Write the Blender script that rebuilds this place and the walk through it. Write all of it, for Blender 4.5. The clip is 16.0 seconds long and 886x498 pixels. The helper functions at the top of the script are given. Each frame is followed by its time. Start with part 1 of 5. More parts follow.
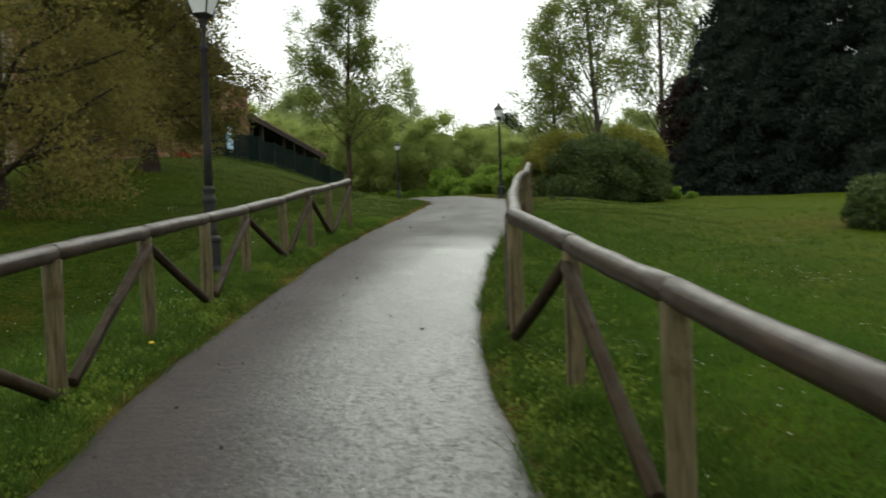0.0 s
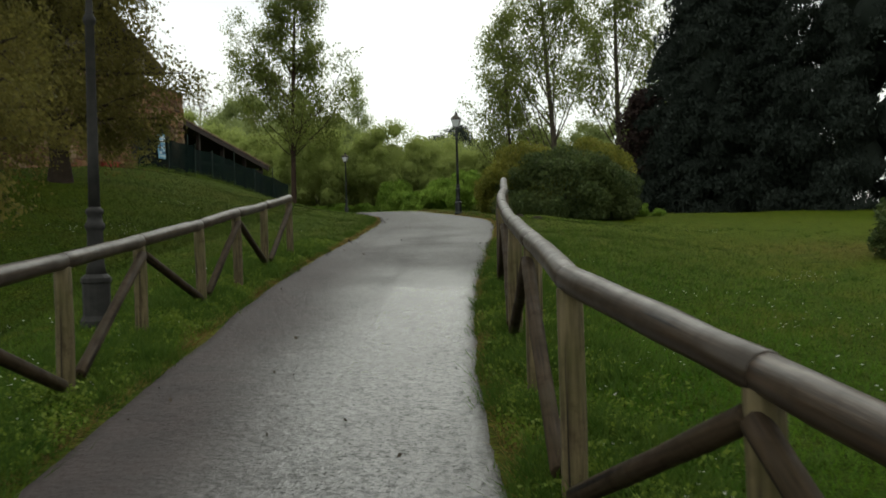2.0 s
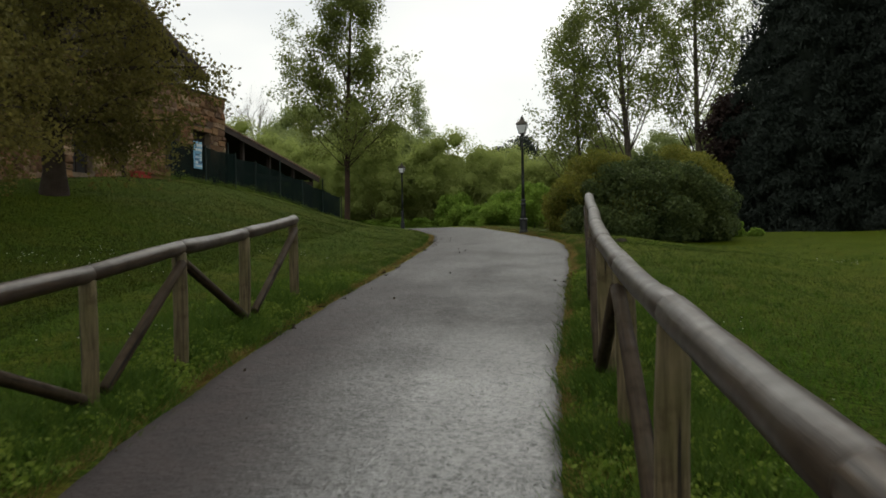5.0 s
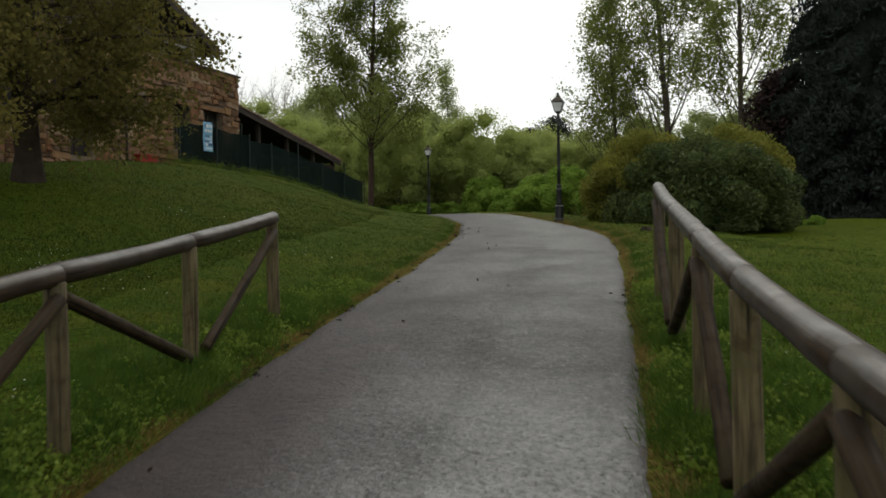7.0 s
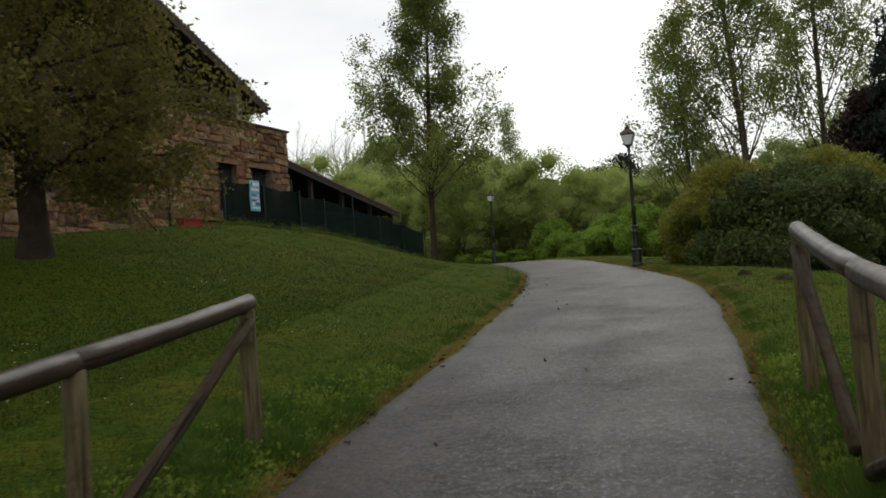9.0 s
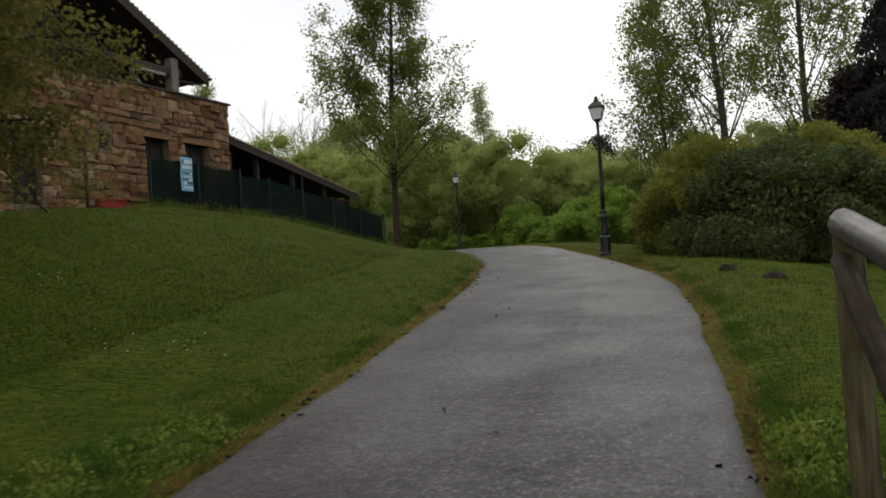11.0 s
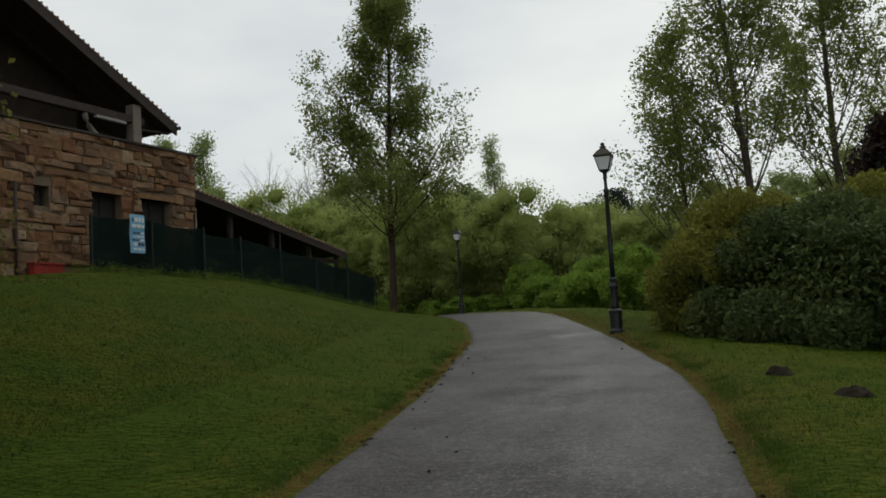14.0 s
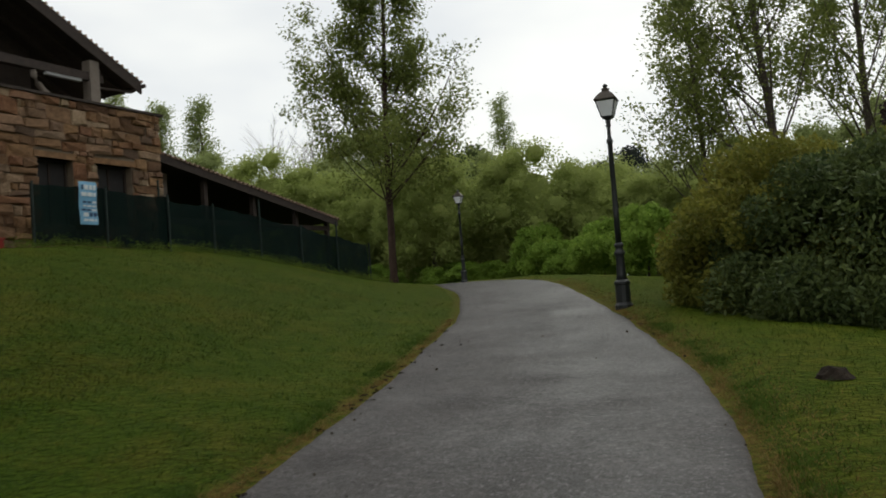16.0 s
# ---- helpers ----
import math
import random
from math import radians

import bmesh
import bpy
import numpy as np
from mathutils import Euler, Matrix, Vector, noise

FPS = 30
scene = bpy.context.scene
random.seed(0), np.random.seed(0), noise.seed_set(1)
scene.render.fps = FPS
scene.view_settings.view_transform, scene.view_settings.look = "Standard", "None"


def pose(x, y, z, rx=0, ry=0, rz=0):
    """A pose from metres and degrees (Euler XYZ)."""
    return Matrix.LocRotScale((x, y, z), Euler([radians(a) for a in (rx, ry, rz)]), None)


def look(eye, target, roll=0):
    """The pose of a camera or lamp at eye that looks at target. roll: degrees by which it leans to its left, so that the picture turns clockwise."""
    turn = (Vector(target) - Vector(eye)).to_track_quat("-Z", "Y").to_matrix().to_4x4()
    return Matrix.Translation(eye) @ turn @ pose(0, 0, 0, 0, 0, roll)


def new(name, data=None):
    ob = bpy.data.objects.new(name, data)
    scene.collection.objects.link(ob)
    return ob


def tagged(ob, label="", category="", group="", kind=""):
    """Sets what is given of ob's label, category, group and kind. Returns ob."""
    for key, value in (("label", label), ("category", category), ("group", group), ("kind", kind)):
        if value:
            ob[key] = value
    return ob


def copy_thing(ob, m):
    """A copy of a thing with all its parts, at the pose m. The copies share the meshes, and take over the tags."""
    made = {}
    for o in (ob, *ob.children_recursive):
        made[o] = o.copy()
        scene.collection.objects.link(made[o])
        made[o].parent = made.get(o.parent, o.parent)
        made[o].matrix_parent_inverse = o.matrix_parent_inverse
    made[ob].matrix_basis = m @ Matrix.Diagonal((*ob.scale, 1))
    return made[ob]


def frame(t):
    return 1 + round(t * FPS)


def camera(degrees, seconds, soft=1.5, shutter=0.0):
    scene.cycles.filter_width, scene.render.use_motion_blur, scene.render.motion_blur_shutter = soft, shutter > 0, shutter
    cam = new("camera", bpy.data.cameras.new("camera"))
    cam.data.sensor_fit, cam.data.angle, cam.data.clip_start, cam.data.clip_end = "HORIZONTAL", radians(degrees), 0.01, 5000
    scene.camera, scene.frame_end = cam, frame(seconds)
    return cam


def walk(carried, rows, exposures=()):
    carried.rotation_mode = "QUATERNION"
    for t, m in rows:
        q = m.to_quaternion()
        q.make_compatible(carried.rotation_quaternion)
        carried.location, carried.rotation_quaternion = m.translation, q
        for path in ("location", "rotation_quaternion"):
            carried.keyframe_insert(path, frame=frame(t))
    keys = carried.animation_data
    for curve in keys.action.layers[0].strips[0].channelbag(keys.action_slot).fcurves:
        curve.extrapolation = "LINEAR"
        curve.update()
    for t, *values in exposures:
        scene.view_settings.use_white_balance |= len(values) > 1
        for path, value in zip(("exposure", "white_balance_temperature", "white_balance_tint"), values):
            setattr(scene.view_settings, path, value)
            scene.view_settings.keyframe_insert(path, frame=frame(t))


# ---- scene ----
cam = camera(55.0, 16.0, 1.7, 0.5)
PATH = [
    (0, (1.429, 4.551, 0.468), (1.025, 6.51, 0.439), -1.8),
    (0.5, (1.121, 5.187, 0.503), (0.636, 7.128, 0.499), -0.7),
    (1, (0.943, 5.877, 0.563), (0.521, 7.832, 0.59), -1.4),
    (1.5, (0.767, 6.633, 0.698), (0.261, 8.567, 0.737), -1.4),
    (2, (0.616, 7.353, 0.765), (0.337, 9.334, 0.761), -1.5),
    (2.5, (0.515, 8.129, 0.851), (0.168, 10.097, 0.772), -0.5),
    (3, (0.418, 8.895, 0.883), (0.165, 10.878, 0.82), -1.9),
    (3.5, (0.332, 9.513, 0.939), (-0.029, 11.48, 0.939), -2.4),
    (6, (-0.205, 12.822, 1.282), (-0.634, 14.775, 1.312), -0.8),
    (6.5, (-0.359, 13.424, 1.348), (-0.741, 15.387, 1.376), -1.2),
    (7, (-0.436, 14.044, 1.425), (-0.928, 15.983, 1.412), -0.8),
    (7.5, (-0.56, 14.69, 1.53), (-1.015, 16.637, 1.579), -2.2),
    (8, (-0.622, 15.304, 1.561), (-1.206, 17.216, 1.618), -3.2),
    (8.5, (-0.822, 16.022, 1.6), (-1.407, 17.935, 1.604), -1.9),
    (9, (-0.87, 16.55, 1.681), (-1.516, 18.441, 1.784), -3.7),
    (9.5, (-0.907, 17.333, 1.742), (-1.541, 19.227, 1.84), -3.6),
    (11.8, (-0.967, 20.544, 2.016), (-1.514, 22.468, 2.058), -2.4),
    (12, (-1.05, 20.836, 2.066), (-1.551, 22.771, 2.134), -1.2),
    (12.5, (-1.056, 21.312, 2.11), (-1.601, 23.232, 2.247), -3.5),
    (13, (-1.081, 22.068, 2.247), (-1.676, 23.973, 2.385), -3.4),
    (13.5, (-1.154, 22.636, 2.363), (-1.773, 24.528, 2.553), -4.2),
    (14, (-1.145, 23.196, 2.421), (-1.778, 25.083, 2.606), -3.4),
    (14.5, (-1.171, 23.85, 2.45), (-1.803, 25.745, 2.547), -1.7),
    (15, (-1.192, 24.572, 2.495), (-1.769, 26.484, 2.602), -2.5),
    (15.5, (-1.235, 25.286, 2.551), (-1.919, 27.163, 2.649), -2.1),
    (16, (-1.267, 25.991, 2.627), (-1.947, 27.869, 2.73), -4.4),
]
EXPOSURES = [(0, 0.42, 6700, 0), (0.5, -0.05, 6750, 1), (1.5, 0.11, 6720, 1), (2.5, 0.11, 6720, 1), (3.5, -0.13, 6750, 4), (7, 0.0, 6720, 6), (9.5, 0, 6680, 8), (12.5, 0.1, 6600, 8), (13, -0.2, 6550, 6), (13.5, -0.3, 6520, 6), (14, -0.42, 6500, 5), (14.5, -0.28, 6550, 6), (16, -0.12, 6620, 6)]
walk(cam, [(t, look(eye, target, roll)) for t, eye, target, roll in PATH], EXPOSURES)

# ---- world and light ----
world = bpy.data.worlds.new("overcast_sky")
scene.world = world
world.use_nodes = True
wn, wl = world.node_tree.nodes, world.node_tree.links
wn.clear()
w_out = wn.new("ShaderNodeOutputWorld")
w_bg = wn.new("ShaderNodeBackground")
w_sky = wn.new("ShaderNodeTexSky")
w_sky.sky_type = "NISHITA"
w_sky.sun_disc = False
w_sky.sun_elevation, w_sky.sun_rotation = radians(42), radians(8)
w_scale = wn.new("ShaderNodeVectorMath")
w_scale.operation = "SCALE"
w_scale.inputs["Scale"].default_value = 0.1
w_co = wn.new("ShaderNodeTexCoord")
w_map = wn.new("ShaderNodeMapping")
w_map.inputs["Scale"].default_value = (1.0, 1.0, 2.6)
w_noise = wn.new("ShaderNodeTexNoise")
w_noise.inputs["Scale"].default_value = 2.2
w_noise.inputs["Detail"].default_value = 4
w_ramp = wn.new("ShaderNodeValToRGB")
w_ramp.color_ramp.elements[0].position, w_ramp.color_ramp.elements[0].color = 0.35, (0.76, 0.775, 0.81, 1)
w_ramp.color_ramp.elements[1].position, w_ramp.color_ramp.elements[1].color = 0.65, (1.01, 1.0, 0.975, 1)
w_mix = wn.new("ShaderNodeMix")
w_mix.data_type = "RGBA"
w_mix.inputs["Factor"].default_value = 0.92
wl.new(w_sky.outputs["Color"], w_scale.inputs[0])
wl.new(w_co.outputs["Generated"], w_map.inputs["Vector"])
wl.new(w_map.outputs["Vector"], w_noise.inputs["Vector"])
wl.new(w_noise.outputs["Fac"], w_ramp.inputs["Fac"])
wl.new(w_scale.outputs["Vector"], w_mix.inputs["A"])
wl.new(w_ramp.outputs["Color"], w_mix.inputs["B"])
wl.new(w_mix.outputs["Result"], w_bg.inputs["Color"])
w_bg.inputs["Strength"].default_value = 1.2
wl.new(w_bg.outputs["Background"], w_out.inputs["Surface"])

sun_data = bpy.data.lights.new("sun", "SUN")
sun_data.energy, sun_data.angle, sun_data.color = 1.0, radians(50), (1.0, 0.985, 0.965)
sun = new("sun", sun_data)
sun.matrix_world = look((7, 52, 72), (0, 0, 25))

# ---- materials ----


def nodes_of(name, rough=0.8, metal=0.0, spec=0.4):
    """A new material with its Principled shader; returns material, nodes, links, shader."""
    m = bpy.data.materials.new(name)
    m.use_nodes = True
    n, l = m.node_tree.nodes, m.node_tree.links
    b = n["Principled BSDF"]
    b.inputs["Roughness"].default_value = rough
    b.inputs["Metallic"].default_value = metal
    b.inputs["Specular IOR Level"].default_value = spec
    return m, n, l, b


def noise_node(n, l, scale, detail=4, coords="Object", rough=0.6):
    co = n.new("ShaderNodeTexCoord")
    t = n.new("ShaderNodeTexNoise")
    t.inputs["Scale"].default_value = scale
    t.inputs["Detail"].default_value = detail
    t.inputs["Roughness"].default_value = rough
    l.new(co.outputs[coords], t.inputs["Vector"])
    return t.outputs["Fac"]


def ramp_node(n, l, fac, stops):
    r = n.new("ShaderNodeValToRGB")
    e = r.color_ramp.elements
    while len(e) < len(stops):
        e.new(0.5)
    for k, (p, c) in zip(e, stops):
        k.position, k.color = p, (*c, 1)
    l.new(fac, r.inputs["Fac"])
    return r.outputs["Color"]


def mix_node(n, l, fac, a, b, blend="MIX"):
    x = n.new("ShaderNodeMix")
    x.data_type, x.blend_type = "RGBA", blend
    for key, v in (("Factor", fac), ("A", a), ("B", b)):
        if isinstance(v, (int, float)):
            x.inputs[key].default_value = v
        elif isinstance(v, tuple):
            x.inputs[key].default_value = (*v, 1)
        else:
            l.new(v, x.inputs[key])
    return x.outputs["Result"]


def bump_node(n, l, b, height, strength=0.4, distance=0.01):
    k = n.new("ShaderNodeBump")
    k.inputs["Strength"].default_value = strength
    k.inputs["Distance"].default_value = distance
    l.new(height, k.inputs["Height"])
    l.new(k.outputs["Normal"], b.inputs["Normal"])


def plain(name, dark, light, scale=6.0, rough=0.8, metal=0.0, bump=0.3, spec=0.4, depth=0.01, coords="Object"):
    """A surface that wanders between two colours at two scales, with fine relief."""
    m, n, l, b = nodes_of(name, rough, metal, spec)
    big = noise_node(n, l, scale, 5, coords)
    fine = noise_node(n, l, scale * 9, 3, coords)
    c = ramp_node(n, l, big, [(0.3, dark), (0.7, light)])
    c = mix_node(n, l, 0.25, c, ramp_node(n, l, fine, [(0.3, dark), (0.7, light)]))
    l.new(c, b.inputs["Base Color"])
    bump_node(n, l, b, fine, bump, depth)
    return m


def leafy(name, dark, light, gloss=0.45, through_light=0.35, patch=0.6):
    """Leaves: colour by leaf and by patch of the crown, some light passing through."""
    m, n, l, b = nodes_of(name, gloss, 0.0, 0.15)
    g = n.new("ShaderNodeNewGeometry")
    big = noise_node(n, l, patch, 2)
    c1 = ramp_node(n, l, g.outputs["Random Per Island"], [(0.0, dark), (1.0, light)])
    c2 = ramp_node(n, l, big, [(0.35, dark), (0.65, light)])
    c = mix_node(n, l, 0.45, c1, c2)
    l.new(c, b.inputs["Base Color"])
    t = n.new("ShaderNodeBsdfTranslucent")
    l.new(c, t.inputs["Color"])
    s = n.new("ShaderNodeMixShader")
    s.inputs["Fac"].default_value = through_light
    out = n["Material Output"]
    l.new(b.outputs["BSDF"], s.inputs[1])
    l.new(t.outputs["BSDF"], s.inputs[2])
    l.new(s.outputs["Shader"], out.inputs["Surface"])
    return m


def lawn_material():
    m, n, l, b = nodes_of("lawn", 0.95, 0, 0.05)
    big = noise_node(n, l, 0.35, 5)
    mid = noise_node(n, l, 2.4, 5)
    fine = noise_node(n, l, 45, 4)
    c = ramp_node(n, l, big, [(0.34, (0.0055, 0.0186, 0.0008)), (0.52, (0.0099, 0.0265, 0.0010)), (0.68, (0.0287, 0.0282, 0.0027))])
    c = mix_node(n, l, 0.5, c, ramp_node(n, l, mid, [(0.34, (0.0041, 0.0147, 0.0007)), (0.66, (0.0176, 0.0356, 0.0017))]))
    c = mix_node(n, l, 0.55, c, ramp_node(n, l, fine, [(0.3, (0.0036, 0.0105, 0.0004)), (0.7, (0.0198, 0.0422, 0.0022))]))
    clump = noise_node(n, l, 11, 4)
    c = mix_node(n, l, 0.4, c, ramp_node(n, l, clump, [(0.32, (0.0036, 0.0124, 0.0004)), (0.68, (0.0252, 0.0479, 0.0022))]))
    patchy = noise_node(n, l, 0.55, 6, "Object", 0.7)
    c = mix_node(n, l, ramp_node(n, l, patchy, [(0.47, (0, 0, 0)), (0.62, (0.7, 0.7, 0.7))]), c, (0.048, 0.038, 0.005))
    deep = noise_node(n, l, 1.7, 4)
    c = mix_node(n, l, ramp_node(n, l, deep, [(0.36, (0.6, 0.6, 0.6)), (0.5, (0, 0, 0))]), c, (0.0055, 0.0181, 0.0010))
    thin = noise_node(n, l, 3.4, 6, "Object", 0.7)
    c = mix_node(n, l, ramp_node(n, l, thin, [(0.50, (0, 0, 0)), (0.64, (0.5, 0.5, 0.5))]), c, (0.0354, 0.0400, 0.0052))
    up = n.new("ShaderNodeAttribute")
    up.attribute_name = "dry"
    c = mix_node(n, l, up.outputs["Fac"], c, ramp_node(n, l, thin, [(0.34, (0.0143, 0.0286, 0.0020)), (0.5, (0.0286, 0.0390, 0.0032)), (0.68, (0.085, 0.076, 0.011))]))
    at = n.new("ShaderNodeAttribute")
    at.attribute_name = "bare"
    soil = ramp_node(n, l, clump, [(0.35, (0.0228, 0.0117, 0.0046)), (0.65, (0.12, 0.066, 0.022))])
    ragged = n.new("ShaderNodeMath")
    ragged.operation, ragged.use_clamp = "MULTIPLY", True
    l.new(at.outputs["Fac"], ragged.inputs[0])
    l.new(ramp_node(n, l, noise_node(n, l, 7, 6, "Object", 0.75), [(0.40, (0.1, 0.1, 0.1)), (0.56, (1.3, 1.3, 1.3))]), ragged.inputs[1])
    c = mix_node(n, l, ragged.outputs["Value"], c, soil)
    l.new(c, b.inputs["Base Color"])
    b.inputs["Sheen Weight"].default_value = 0.36
    b.inputs["Sheen Roughness"].default_value = 0.3
    b.inputs["Sheen Tint"].default_value = (0.30, 0.42, 0.02, 1)
    bump_node(n, l, b, clump, 0.9, 0.05)
    return m


def asphalt_material():
    """Old asphalt: dry and pale up the slope, wet and dark on its lower stretch."""
    m, n, l, b = nodes_of("asphalt", 0.6, 0, 0.5)
    grain = noise_node(n, l, 160, 3)
    lumps = noise_node(n, l, 22, 4)
    mid = noise_node(n, l, 3.2, 5)
    big = noise_node(n, l, 0.7, 4)
    at = n.new("ShaderNodeAttribute")
    at.attribute_name = "wet"
    mo = n.new("ShaderNodeAttribute")
    mo.attribute_name = "moss_reflect"
    dry = ramp_node(n, l, mid, [(0.32, (0.013, 0.011, 0.010)), (0.68, (0.070, 0.063, 0.059))])
    dry = mix_node(n, l, 0.75, dry, ramp_node(n, l, noise_node(n, l, 9, 7, "Object", 0.85), [(0.36, (0.010, 0.009, 0.009)), (0.5, (0.035, 0.032, 0.030)), (0.64, (0.140, 0.131, 0.126))]))
    dry = mix_node(n, l, 0.35, dry, ramp_node(n, l, grain, [(0.3, (0.008, 0.007, 0.007)), (0.72, (0.085, 0.080, 0.077))]))
    blotch = noise_node(n, l, 1.1, 6, "Object", 0.65)
    dry = mix_node(n, l, 1.0, dry, ramp_node(n, l, blotch, [(0.38, (0.38, 0.35, 0.335)), (0.50, (0.80, 0.77, 0.755)), (0.62, (1.1, 1.09, 1.08))]), "MULTIPLY")
    fleck = noise_node(n, l, 34, 3, "Object", 0.7)
    dry = mix_node(n, l, ramp_node(n, l, fleck, [(0.56, (0, 0, 0)), (0.66, (0.7, 0.7, 0.7))]), dry, (0.19, 0.186, 0.182))
    dry = mix_node(n, l, ramp_node(n, l, fleck, [(0.34, (0.8, 0.8, 0.8)), (0.44, (0, 0, 0))]), dry, (0.014, 0.012, 0.012))
    damp = ramp_node(n, l, mid, [(0.3, (0.012, 0.011, 0.011)), (0.7, (0.028, 0.026, 0.026))])
    wet = n.new("ShaderNodeMath")
    wet.operation = "MULTIPLY_ADD"
    l.new(big, wet.inputs[0])
    wet.inputs[1].default_value = 1.1
    wet.inputs[2].default_value = -0.55
    wsum = n.new("ShaderNodeMath")
    wsum.operation, wsum.use_clamp = "ADD", True
    l.new(wet.outputs["Value"], wsum.inputs[0])
    l.new(at.outputs["Fac"], wsum.inputs[1])
    keep = n.new("ShaderNodeMath")
    keep.operation = "MULTIPLY_ADD"
    l.new(mo.outputs["Fac"], keep.inputs[0])
    keep.inputs[1].default_value, keep.inputs[2].default_value = -0.9, 1.0
    wm = n.new("ShaderNodeMath")
    wm.operation = "MULTIPLY"
    l.new(wsum.outputs["Value"], wm.inputs[0])
    l.new(keep.outputs["Value"], wm.inputs[1])
    wetness = wm.outputs["Value"]
    pits = noise_node(n, l, 17, 6, "Object", 0.75)
    hold = n.new("ShaderNodeMapRange")
    hold.inputs["From Min"].default_value, hold.inputs["From Max"].default_value = 0.37, 0.52
    hold.inputs["To Min"].default_value, hold.inputs["To Max"].default_value = 0.3, 1.0
    l.new(pits, hold.inputs["Value"])
    co = n.new("ShaderNodeTexCoord")
    flat = n.new("ShaderNodeMapping")
    flat.inputs["Scale"].default_value = (42, 60, 42)
    crumb = n.new("ShaderNodeTexNoise")
    crumb.inputs["Scale"].default_value, crumb.inputs["Detail"].default_value = 1.0, 3
    l.new(co.outputs["Object"], flat.inputs["Vector"])
    l.new(flat.outputs["Vector"], crumb.inputs["Vector"])
    hole = n.new("ShaderNodeMapRange")
    hole.inputs["From Min"].default_value, hole.inputs["From Max"].default_value = 0.34, 0.42
    l.new(crumb.outputs["Fac"], hole.inputs["Value"])
    open_film = n.new("ShaderNodeMath")
    open_film.operation = "MULTIPLY"
    l.new(hold.outputs["Result"], open_film.inputs[0])
    l.new(hole.outputs["Result"], open_film.inputs[1])
    film = n.new("ShaderNodeMath")
    film.operation = "MULTIPLY"
    l.new(open_film.outputs["Value"], film.inputs[1])
    l.new(wetness, film.inputs[0])
    gloss = film.outputs["Value"]
    sp = n.new("ShaderNodeMapRange")
    sp.inputs["To Min"].default_value, sp.inputs["To Max"].default_value = 0.26, 0.50
    l.new(gloss, sp.inputs["Value"])
    l.new(sp.outputs["Result"], b.inputs["Specular IOR Level"])
    l.new(gloss, b.inputs["Coat Weight"])
    cr = n.new("ShaderNodeMapRange")
    cr.inputs["From Min"].default_value, cr.inputs["From Max"].default_value = 0.40, 0.60
    cr.inputs["To Min"].default_value, cr.inputs["To Max"].default_value = 0.25, 0.12
    l.new(pits, cr.inputs["Value"])
    l.new(cr.outputs["Result"], b.inputs["Coat Roughness"])
    b.inputs["Coat IOR"].default_value = 1.46
    c = mix_node(n, l, wetness, dry, damp)
    # Holes are darkened in the colour too, as painted shade inside the pits.
    c = mix_node(n, l, ramp_node(n, l, crumb.outputs["Fac"], [(0.33, (0.6, 0.6, 0.6)), (0.40, (0, 0, 0))]), c, (0.008, 0.007, 0.007))
    # Moss brown; the dark reflection of the bank trees is painted into it.
    moss_reflect = ramp_node(n, l, mid, [(0.3, (0.012, 0.0075, 0.0075)), (0.7, (0.030, 0.019, 0.018))])
    c = mix_node(n, l, mo.outputs["Fac"], c, moss_reflect)
    l.new(c, b.inputs["Base Color"])
    r = n.new("ShaderNodeMapRange")
    r.inputs["To Min"].default_value, r.inputs["To Max"].default_value = 0.62, 0.26
    l.new(gloss, r.inputs["Value"])
    rr = n.new("ShaderNodeMath")
    rr.operation = "MULTIPLY_ADD"
    l.new(lumps, rr.inputs[0])
    rr.inputs[1].default_value = 0.16
    l.new(r.outputs["Result"], rr.inputs[2])
    l.new(rr.outputs["Value"], b.inputs["Roughness"])
    h = n.new("ShaderNodeMath")
    h.operation = "MULTIPLY_ADD"
    l.new(lumps, h.inputs[0])
    h.inputs[1].default_value = 3.0
    l.new(grain, h.inputs[2])
    h2 = n.new("ShaderNodeMath")
    h2.operation = "MULTIPLY_ADD"
    l.new(noise_node(n, l, 13, 5, "Object", 0.65), h2.inputs[0])
    h2.inputs[1].default_value = 7.0
    l.new(h.outputs["Value"], h2.inputs[2])
    h3 = n.new("ShaderNodeMath")
    h3.operation = "MULTIPLY_ADD"
    l.new(hole.outputs["Result"], h3.inputs[0])
    h3.inputs[1].default_value = 1.0
    l.new(h2.outputs["Value"], h3.inputs[2])
    bump_node(n, l, b, h3.outputs["Value"], 0.6, 0.0048)
    l.new(b.inputs["Normal"].links[0].from_socket, b.inputs["Coat Normal"])
    return m


